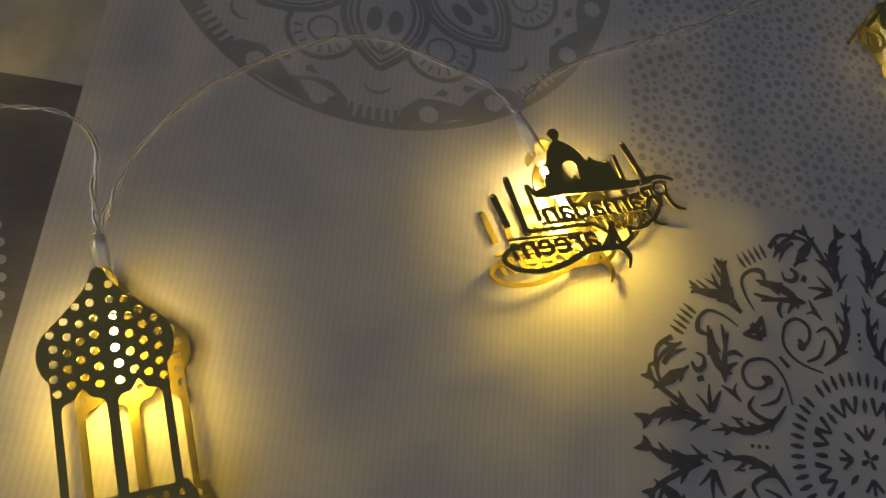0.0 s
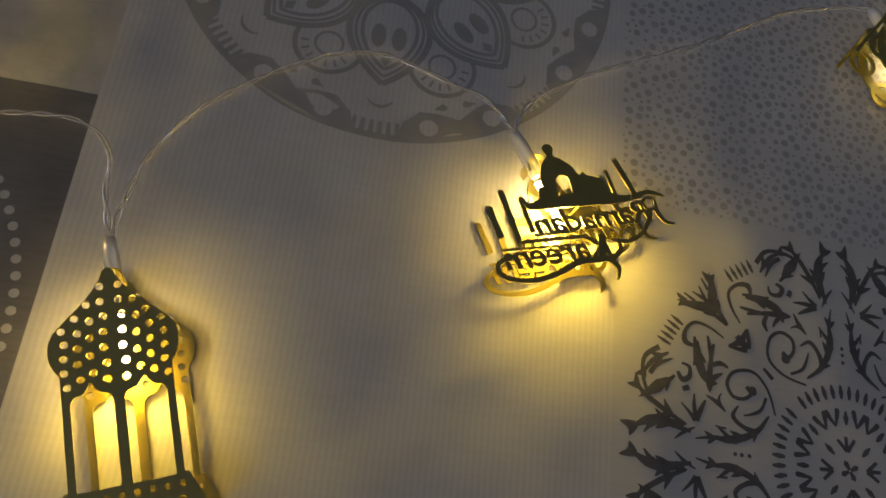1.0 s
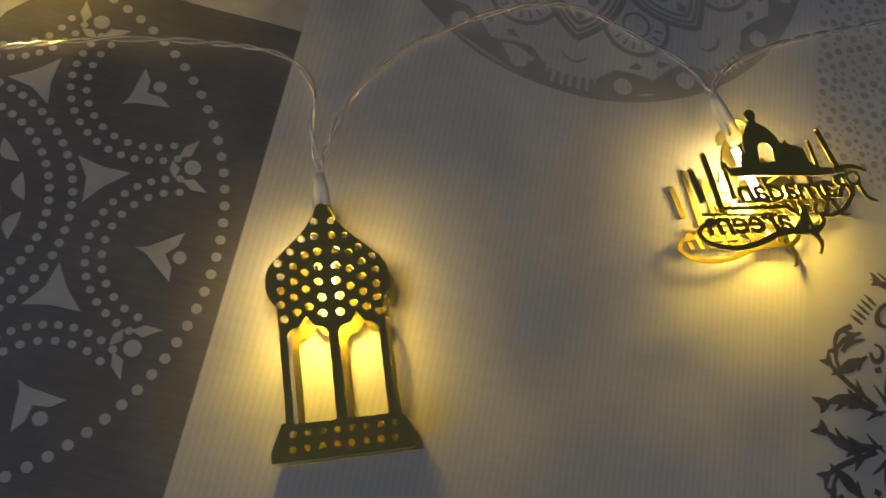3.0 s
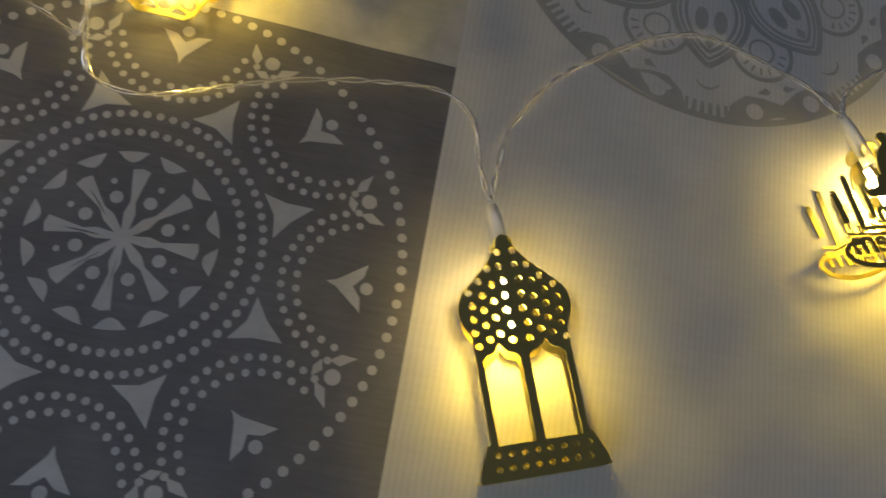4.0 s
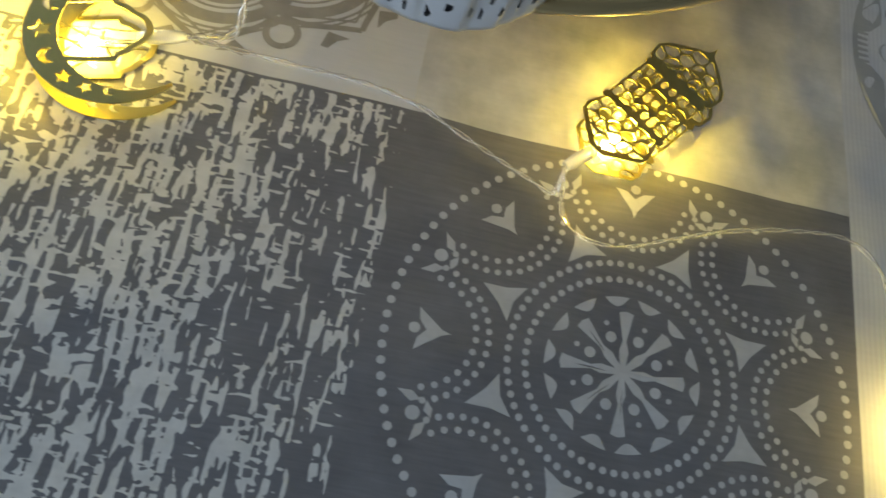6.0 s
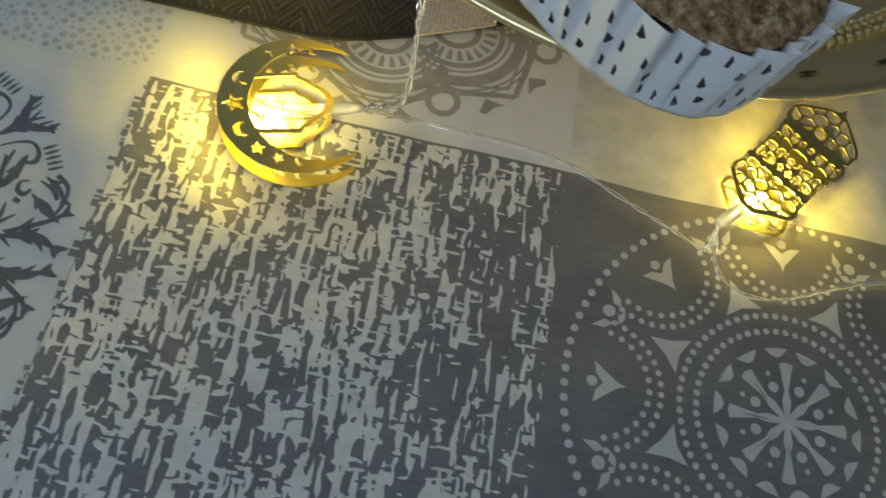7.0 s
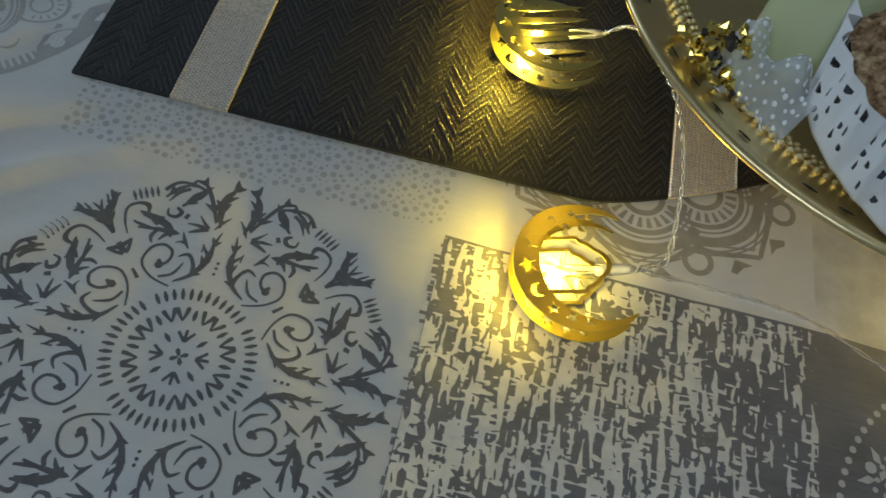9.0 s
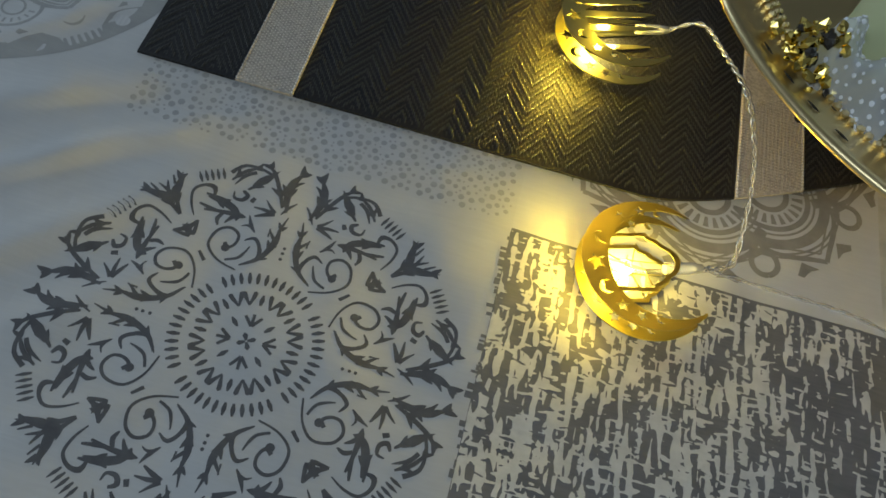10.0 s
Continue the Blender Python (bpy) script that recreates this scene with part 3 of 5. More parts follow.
# ---- the black placemat with its two woven ribbons ----
def herringbone(m, x_period, y_period, strength):
    """Zigzag woven relief across the sheet."""
    co = node(m, "ShaderNodeTexCoord")
    xyz = node(m, "ShaderNodeSeparateXYZ", [("Vector", co, "Object")])
    zig = node(m, "ShaderNodeMath", [(0, xyz, "X")], operation="PINGPONG")
    zig.inputs[1].default_value = x_period / 2
    lean = node(m, "ShaderNodeMath", [(0, zig, "Value")], operation="MULTIPLY")
    lean.inputs[1].default_value = 1.9
    add = node(m, "ShaderNodeMath", [(0, lean, "Value"), (1, xyz, "Y")], operation="ADD")
    saw = node(m, "ShaderNodeMath", [(0, add, "Value")], operation="PINGPONG")
    saw.inputs[1].default_value = y_period / 2
    scale = node(m, "ShaderNodeMath", [(0, saw, "Value")], operation="MULTIPLY")
    scale.inputs[1].default_value = 2 / y_period
    thread = node(m, "ShaderNodeTexNoise", [("Vector", co, "Object")], Scale=900.0, Detail=2.0)
    both = node(m, "ShaderNodeMath", [(0, thread, "Fac"), (2, scale, "Value")], operation="MULTIPLY_ADD")
    both.inputs[1].default_value = 0.35
    bump = node(m, "ShaderNodeBump", [("Height", both, "Value")], Strength=strength, Distance=0.0009)
    m.node_tree.links.new(bump.outputs["Normal"], shader(m).inputs["Normal"])
    rough = node(m, "ShaderNodeMapRange", [("Value", scale, "Value")])
    rough.inputs["To Min"].default_value, rough.inputs["To Max"].default_value = 0.65, 0.45
    m.node_tree.links.new(rough.outputs["Result"], shader(m).inputs["Roughness"])
    cloudy = node(m, "ShaderNodeTexNoise", [("Vector", co, "Object")], Scale=40.0, Detail=4.0)
    col = ramp(m, cloudy, "Fac", [(0.3, (0.010, 0.011, 0.014)), (0.7, (0.022, 0.021, 0.021))])
    m.node_tree.links.new(col.outputs["Color"], shader(m).inputs["Base Color"])


THREAD_BLACK = material("black_raised_thread", (0.036, 0.034, 0.030), 0.40)
shader(THREAD_BLACK).inputs["Specular IOR Level"].default_value = 0.38
herringbone(BLACK_MAT, 0.0238, 0.0049, 0.08)
shader(BLACK_MAT).inputs["Specular IOR Level"].default_value = 0.3


def mat_edge(x):
    """Front edge of the placemat: straight, then sweeping back."""
    return 0.1288 + 0.010 * (x + 0.4804) + (0.0 if x < -0.225 else 0.58 * ((x + 0.225) ** 2 / (abs(x + 0.225) + 0.045)))


def placemat():
    t = thing("placemat", pose(0, 0, 0.0016), "black herringbone placemat with champagne ribbon stripes", "placemat")

    def sheet(x0, x1, z, lower, back, pitch):
        bm = bmesh.new()
        xs = steps([x0, x1], pitch)
        rows = []
        for x in xs:
            y0 = mat_edge(x) + lower
            y1 = back
            rows.append([(x - (0.006 * (y - 0.13) / 0.05 if x0 < -0.47 and x == x0 else 0), y) for y in steps([y0, y1], 0.012 if pitch > 0.004 else 0.02)[:26]])
        n = min(len(r) for r in rows)
        rows = [[(r[0][0], r[0][1] + (back - r[0][1]) * i / (n - 1)) for i in range(n)] for r in rows]
        top = [[bm.verts.new((x, y, z)) for x, y in r] for r in rows]
        low = [[bm.verts.new((x, y, z - 0.0014)) for x, y in r] for r in rows]
        for g, turn in ((top, 1), (low, -1)):
            for a, b in zip(g, g[1:]):
                for i in range(n - 1):
                    bm.faces.new((a[i], b[i], b[i + 1], a[i + 1])[::turn])
        for i in range(len(rows) - 1):
            bm.faces.new((low[i][0], low[i + 1][0], top[i + 1][0], top[i][0]))
        for i in range(n - 1):
            bm.faces.new((low[0][i + 1], low[0][i], top[0][i], top[0][i + 1]))
            bm.faces.new((low[-1][i], low[-1][i + 1], top[-1][i + 1], top[-1][i]))
        return bm

    part("cloth", sheet(-0.4804, 0.10, 0.0014, 0.0, 0.52, 0.01), BLACK_MAT, t)
    # raised zigzag threads between the ribbons and beside them
    verts, faces = [], []
    rng = random.Random(8)
    # every ridge of the zigzag is a row of short raised stitches
    half, rise, pitch, stitch = 0.0119, 0.0178, 0.0098, 0.00118
    outline = [(-1.0, 0.10), (-0.72, 0.85), (0.0, 1.0), (0.72, 0.85), (1.0, 0.10)]
    for s0, s1 in ((-0.478, -0.4315), (-0.4005, -0.178), (-0.140, -0.085)):
        for i in range(int((s1 - s0) / stitch)):
            x = s0 + stitch * (i + 0.5)
            phase = ((x + 0.2532) / half) % 2.0
            zig = rise * (phase - 1.0 if phase > 1.0 else 1.0 - phase)
            y = 0.1882 - rise - 9 * pitch + zig
            while y < 0.315:
                for lane in (0.0, 0.46):
                    q = y + lane * pitch + rng.uniform(-0.0003, 0.0003)
                    long, w = 0.0021 * rng.uniform(0.85, 1.1), stitch * 0.46 * rng.uniform(0.85, 1.05)
                    low = mat_edge(x) + 0.0010
                    if lane:
                        long *= 0.72
                    if q - long > low:
                        n = len(verts)
                        top = (0.00060 if not lane else 0.00034) * rng.uniform(0.8, 1.1)
                        lean = 0.0003 if phase > 1.0 else -0.0003
                        for f, high in outline:
                            for off, h in ((-1.0, 0.0), (0.0, 1.0), (1.0, 0.0)):
                                verts.append((x + off * w + lean * f, q + f * long, 0.0013 + top * h * high))
                        for k in range(4):
                            for m in (n + 3 * k, n + 3 * k + 1):
                                faces.append([m, m + 1, m + 4, m + 3])
                y += pitch
    data = bpy.data.meshes.new("herringbone_relief")
    data.from_pydata(verts, [], faces)
    data.materials.append(THREAD_BLACK)
    data.shade_smooth()
    relief = new("herringbone_relief", data)
    relief.parent = t
    tagged(relief, "raised black zigzag threads", kind="stuff")
    for x0, x1 in ((-0.4305, -0.4015), (-0.1768, -0.1412)):
        ribbon = part("ribbon", sheet(x0, x1, 0.0021, -0.0006, 0.50, 0.0035), RIBBON, t, "champagne woven ribbon")
        bm = bmesh.new()
        for x in (x0 + 0.0006, x1 - 0.0006):
            for i in range(90):
                y = mat_edge(x) + 0.0006 + 0.0021 * i
                bmesh.ops.create_icosphere(bm, subdivisions=1, radius=0.00075, matrix=Matrix.Translation((x, y, 0.0024)))
        tagged(part("edge_stitching", bm, RIBBON_THREAD, ribbon, "glinting metallic edge stitching"), kind="stuff")
        ribbon_rows = bmesh.new()
        for i in range(16):
            x = x0 + 0.0024 + (x1 - x0 - 0.0048) * i / 15
            for j in range(34):
                y = mat_edge(x) + 0.0012 + 0.0019 * j + 0.0009 * (i % 2)
                box(ribbon_rows, x - 0.00040, x + 0.00040, y - 0.00022, y + 0.00022, 0.0020, 0.0024)
        tagged(part("metallic_threads", ribbon_rows, RIBBON_THREAD, ribbon, "rows of fine metallic threads"), kind="stuff")


RIBBON_THREAD = material("metallic_thread", (0.86, 0.82, 0.76), 0.28, 0.9)
weave = node(RIBBON, "ShaderNodeTexCoord")
fine = node(RIBBON, "ShaderNodeTexNoise", [("Vector", weave, "Object")], Scale=700.0, Detail=3.0)
dapple = ramp(RIBBON, fine, "Fac", [(0.35, (0.38, 0.34, 0.30)), (0.65, (0.61, 0.56, 0.50))])
RIBBON.node_tree.links.new(dapple.outputs["Color"], shader(RIBBON).inputs["Base Color"])
placemat()


# ---- the string lights: gold ornaments of two cut plates with a warm LED between ----
STRING = "ornaments of the string lights"
GLOW = (1.0, 0.70, 0.070)


def star(cx, cy, r, turn=90.0, inner=0.45):
    return [(cx + (r if i % 2 == 0 else r * inner) * math.cos(radians(turn + 36 * i)), cy + (r if i % 2 == 0 else r * inner) * math.sin(radians(turn + 36 * i))) for i in range(10)]


def crescent(cx, cy, r, turn, depth=0.55):
    """A small moon outline, opening towards turn degrees."""
    outer = arc(0, 0, r, 55, 305, 16)
    end = outer[-1]
    inner = arc(r * depth, 0, math.hypot(end[0] - r * depth, end[1]), 360 - math.degrees(math.atan2(-end[1], end[0] - r * depth)), math.degrees(math.atan2(-end[1], end[0] - r * depth)), 12)
    return [(cx + x, cy + y) for x, y in turned(outer + inner[1:-1], turn)]


def bulb(parent, x, y, z, angle, inside=0.008, outside=0.012, power=0.02, long=0.003, low=0.0028, lift=0.0, spread=0.34):
    """The clear sleeve that pokes out of an ornament towards angle, with the LED at its inner end."""
    way = Vector((math.cos(radians(angle)), math.sin(radians(angle)), 0))
    at = Vector((x, y, z))
    sleeve = bmesh.new()
    tube(sleeve, [at - way * inside * 0.2, at, at + way * outside * 0.6, at + way * outside], [0.0027, 0.0029, 0.0028, 0.0020], 12)
    part("bulb_sleeve", sleeve, PLASTIC, parent, "clear plastic bulb sleeve").visible_shadow = False
    led = bmesh.new()
    at = at - Vector((0, 0, low))
    # long draws the emission out past the LED, for the sleeve lit from within
    tube(led, [at - way * (inside + 0.0030), at - way * (inside + 0.0024), at - way * inside, at - way * (inside - long)], [0.0003, 0.0012, 0.0015, 0.0013], 10)
    part("led", led, LED, parent, "lit warm white LED, its glow drawn out along the sleeve").visible_shadow = False
    lead = bmesh.new()
    for k in (-0.0007, 0.0007):
        off = way.cross(Vector((0, 0, 1))) * k
        tube(lead, [at - way * (inside - 0.0028) + off, at + off], 0.00035, 5)
    part("lead_wire", lead, COPPER, parent, "two fine bare lead wires")
    # the LED throws most of its light forwards, out of its lens, and a little all round
    lens = at - way * (inside + 0.001)
    spill = lamp("led_spill_and_fill", "POINT", (0, 0, 0), power * spread, GLOW, 0.0036)
    # lift makes it an added fill above the front plate, away from the LED
    spill.matrix_world = parent.matrix_world @ Matrix.Translation(lens + Vector((0, 0, lift)))
    beam = lamp("led_beam", "SPOT", (0, 0, 0), power * 1.08, GLOW)
    beam.data.spot_size, beam.data.spot_blend, beam.data.shadow_soft_size = radians(172), 0.7, 0.0036
    beam.matrix_world = parent.matrix_world @ look(lens, lens - way)
    return at + way * outside + Vector((0, 0, low))


def strip(name, line, z0, z1, mat, parent, label="", thick=0.0005):
    """A thin upright wall along a plan line."""
    bm = bmesh.new()
    left, right = band(line, (thick, thick))
    rows = [[bm.verts.new((x, y, z)) for z in (z0, z1)] for x, y in left], [[bm.verts.new((x, y, z)) for z in (z0, z1)] for x, y in right]
    n = len(line)
    for i in range(n - 1):
        (a, b), (c, d) = rows[0][i], rows[0][i + 1]
        (e, f), (g, h) = rows[1][i], rows[1][i + 1]
        for q in ((a, b, d, c), (e, g, h, f), (b, f, h, d), (a, c, g, e)):
            bm.faces.new(q).smooth = True
    for s in (0, n - 1):
        bm.faces.new((rows[0][s][0], rows[1][s][0], rows[1][s][1], rows[0][s][1]))
    return part(name, bm, mat, parent, label)


def place(ob, x, y, z, rx=0, ry=0, rz=0):
    ob.matrix_basis = pose(x, y, z, rx, ry, rz)
    bpy.context.view_layer.update()


def domed_lantern():
    """Lantern with a pierced onion dome, two arched windows and a flared foot; y runs from foot to tip."""
    t = thing("lantern_ornament", pose(0, 0, 0), "gold lantern ornament with pierced dome, lit from inside", "string light", STRING)
    place(t, 0.1459, -0.0500, 0.0003, 0, 0, 18.9)
    side = [(0.0209, 0.0), (0.0209, 0.0030), (0.0172, 0.0110), (0.0160, 0.0110), (0.0160, 0.0450)]
    side += bezier((0.0158, 0.0450), (0.0190, 0.0475), (0.0205, 0.0545), (0.0168, 0.0590), 8)[1:]
    side += bezier((0.0168, 0.0590), (0.0118, 0.0640), (0.0060, 0.0680), (0.0025, 0.0745), 8)[1:]
    side += [(0.0018, 0.0768), (0.0, 0.0780)]
    outline = side + [(-x, y) for x, y in side[-2::-1]]
    windows = []
    for s in (-1, 1):
        w = [(0.0015, 0.0104), (0.0137, 0.0104), (0.0137, 0.0362)]
        w += bezier((0.0137, 0.0362), (0.0122, 0.0398), (0.0103, 0.0372), (0.0090, 0.0398), 6)[1:] + [(0.0076, 0.0418), (0.0062, 0.0398)]
        w += bezier((0.0062, 0.0398), (0.0049, 0.0372), (0.0030, 0.0398), (0.0015, 0.0362), 6)[1:]
        windows.append([(s * x, y) for x, y in w])
    holes = []
    for x, first, count, pitch in ((0.0027, 0.0423, 7, 0.0049), (0.0067, 0.0447, 5, 0.0054), (0.0104, 0.0432, 5, 0.0048), (0.0144, 0.0414, 5, 0.0044)):
        for i in range(count):
            for s in (-1, 1):
                holes.append(ring(s * x + 0.0003 * ((i + count) % 3 - 1), first + pitch * i, 0.00120, 10))
    foot = [ring((i - 3.5) * 0.0042 + (0.0004 if j else 0), 0.0034 + 0.0042 * j, 0.0010, 8) for i in range(8) for j in range(2)]
    plate("front_plate", [outline, *windows, *holes, *foot], 0.0006, GOLD, t, 0.0158, "pierced gold front plate").location.x = -0.0012
    plate("back_plate", [outline, *windows, *holes, *foot], 0.0006, GOLD, t, 0.0010, "pierced gold back plate").location.x = 0.0026
    strip("foot_wall", [(-0.0205, 0.0006), (0.0205, 0.0006)], 0.0010, 0.0155, GOLD, t)
    strip("top_tab", arc(0, 0.0755, 0.0030, -20, 200, 8), 0.0055, 0.0130, GOLD, t)
    return t, bulb(t, -0.0002, 0.0770, 0.0095, 91, 0.0285, 0.0135, 0.165, 0.016)


def text_mesh(body, size, mirror):
    cu = bpy.data.curves.new("lettering", "FONT")
    cu.body, cu.size, cu.extrude, cu.offset, cu.shear, cu.space_character = body, size, 0.0003, 0.00018, 0.25, 0.92
    cu.resolution_u = 2
    ob = new("lettering", cu)
    bpy.context.view_layer.update()
    data = bpy.data.meshes.new_from_object(ob.evaluated_get(bpy.context.evaluated_depsgraph_get()))
    bpy.data.objects.remove(ob)
    bpy.data.curves.remove(cu)
    wide = max(v.co.x for v in data.vertices)
    for v in data.vertices:
        v.co.x = -v.co.x / wide if mirror else v.co.x / wide
    if mirror:
        data.flip_normals()
    return data


def mosque_ornament():
    """A dome and minarets over two lines of script, seen from behind, in two plates."""
    t = thing("mosque_ornament", pose(0, 0, 0), "gold mosque ornament with cut Ramadan Kareem lettering, lit from inside", "string light", STRING)
    place(t, 0.2757, 0.0803, 0.0003, 0, 0, 18.0)
    mm = 0.001
    top = [(-23.4, -0.6), (-24.4, 1.9), (-23.2, 2.4), (-21.6, -0.3), (-17.0, 0.7), (-16.0, 5.3), (-14.2, 5.6)]
    top += bezier((-14.2, 5.6), (-14.8, 10.5), (-13.0, 15.0), (-9.7, 17.8), 8)
    top += arc(-8.4, 20.6, 2.3, 235, -55, 12)
    top += bezier((-7.0, 17.6), (-2.6, 15.6), (-0.3, 12.6), (0.6, 9.6), 8)
    top += [(1.6, 8.6), (2.9, 10.3), (4.2, 8.4), (7.0, 7.6), (8.6, 6.4), (9.5, 7.1), (10.6, 1.6), (14.0, -1.1), (24.4, -1.6), (24.4, -3.2), (12.0, -4.3), (-21.8, -2.9)]
    door = [(-9.3, 1.2), (-3.0, 2.0), (-3.2, 5.6)] + arc(-6.0, 6.6, 2.8, 0, 180, 10) + [(-9.0, 5.2)]
    top, door = ([(x * mm, y * mm) for x, y in loop] for loop in (top, door))

    def layer(z, label):
        p = plate("mosque_plate", [top, door], 0.0006, GOLD, t, z, label)
        for xt, yt, xb, yb, w in ((-37.0, -0.6, -34.7, -12.4, 2.5), (-30.8, 5.4, -28.3, -16.4, 2.3), (-24.0, 2.0, -22.4, -11.6, 1.7), (12.5, 9.4, 13.8, -2.4, 1.4), (17.4, 13.6, 21.9, -2.6, 2.2)):
            left, right = band([(xt * mm, yt * mm), (xb * mm, yb * mm)], (w * mm, w * mm))
            cap = [((xt + w / 2 * math.cos(radians(d))) * mm, (yt + w / 2 * math.sin(radians(d))) * mm) for d in (25, 60, 90, 120, 155)]
            plate("minaret", [left + right[::-1] + (cap if left[0][0] < right[0][0] else cap[::-1])[::-1]], 0.0006, GOLD, p, -0.0002)
        for word, size, x, y, wide, high in (("Ramadan", 0.01, 0.0262, -0.0130, 0.0476, 0.0086), ("Kareem", 0.01, 0.0062, -0.0246, 0.0425, 0.0090)):
            data = text_mesh(word, size, True)
            data.materials.append(GOLD)
            ob = new("lettering", data)
            ob.parent = p
            tall = max(v.co.y for v in data.vertices)
            ob.matrix_basis = Matrix.Translation((x, y, 0.0005)) @ Matrix.Diagonal((wide, high / tall, 1, 1))
        for a, b, w in (((-28.6, -15.0), (-2.4, -15.6), 1.4), ((-22.2, -12.9), (-6.5, -13.2), 1.1), ((-36.2, -16.9), (-8.0, -18.4), 0.9)):
            plate("rule", [bar((a[0] * mm, a[1] * mm), (b[0] * mm, b[1] * mm), w * mm)], 0.0006, GOLD, p, 0.00015)
        plate("letter_loop", [ring(0.0258, -0.0062, 0.0031, 18), ring(0.0258, -0.0062, 0.0020, 16)], 0.0006, GOLD, p, 0.0009)
        for k, (line, widths) in enumerate((
            ([(19.5, -2.6), (25.5, -1.3), (29.3, -1.9), (32.8, -3.4)], (1.6, 1.8, 1.5, 0.7)),
            ([(27.6, -7.6), (28.6, -11.0), (30.6, -14.2), (34.0, -15.3)], (1.6, 1.6, 1.5, 0.7)),
            ([(25.4, -8.6), (24.2, -12.0), (19.0, -17.7), (12.2, -19.9), (6.6, -18.2)], (1.2, 1.6, 1.7, 1.5, 0.8)),
            ([(3.2, -15.8), (2.0, -20.4), (0.8, -25.2)], (2.2, 3.2, 2.6)),
            ([(8.6, -18.6), (8.8, -22.6), (4.6, -25.6), (1.2, -25.4)], (1.2, 1.8, 2.2, 1.8)),
            ([(1.4, -25.0), (4.4, -26.8), (5.9, -30.2), (4.2, -33.9)], (1.8, 2.3, 1.8, 0.8)),
            ([(1.2, -25.6), (-8.2, -25.4), (-18.0, -28.6), (-26.8, -29.9), (-35.6, -28.2), (-39.6, -24.4), (-37.4, -21.2), (-33.0, -20.9)], (2.0, 2.2, 1.9, 1.6, 1.8, 1.2)),
        )):
            left, right = band([(x * mm, y * mm) for x, y in spline(line, 5)], [w * mm for w in widths])
            plate("flourish", [left + right[::-1]], 0.0006, GOLD, p, 0.0003 + 0.00015 * k)

    layer(0.0155, "cut gold front plate with mirrored lettering")
    layer(0.0003, "cut gold back plate with mirrored lettering")
    strip("top_tab", arc(-0.0120, 0.0165, 0.0042, -30, 210, 12), 0.0030, 0.0125, GOLD, t)
    for x, y in ((-0.0315, -0.0185), (0.0250, -0.0060), (0.0, -0.0016)):
        strip("spacer", [(x - 0.0004, y), (x + 0.0004, y)], 0.0012, 0.0146, GOLD, t)
    return t, bulb(t, -0.0140, 0.0172, 0.0105, 105, 0.0255, 0.0150, 0.31, 0.019)


def bar(a, b, w):
    left, right = band([a, b], (w, w))
    return left + right[::-1]


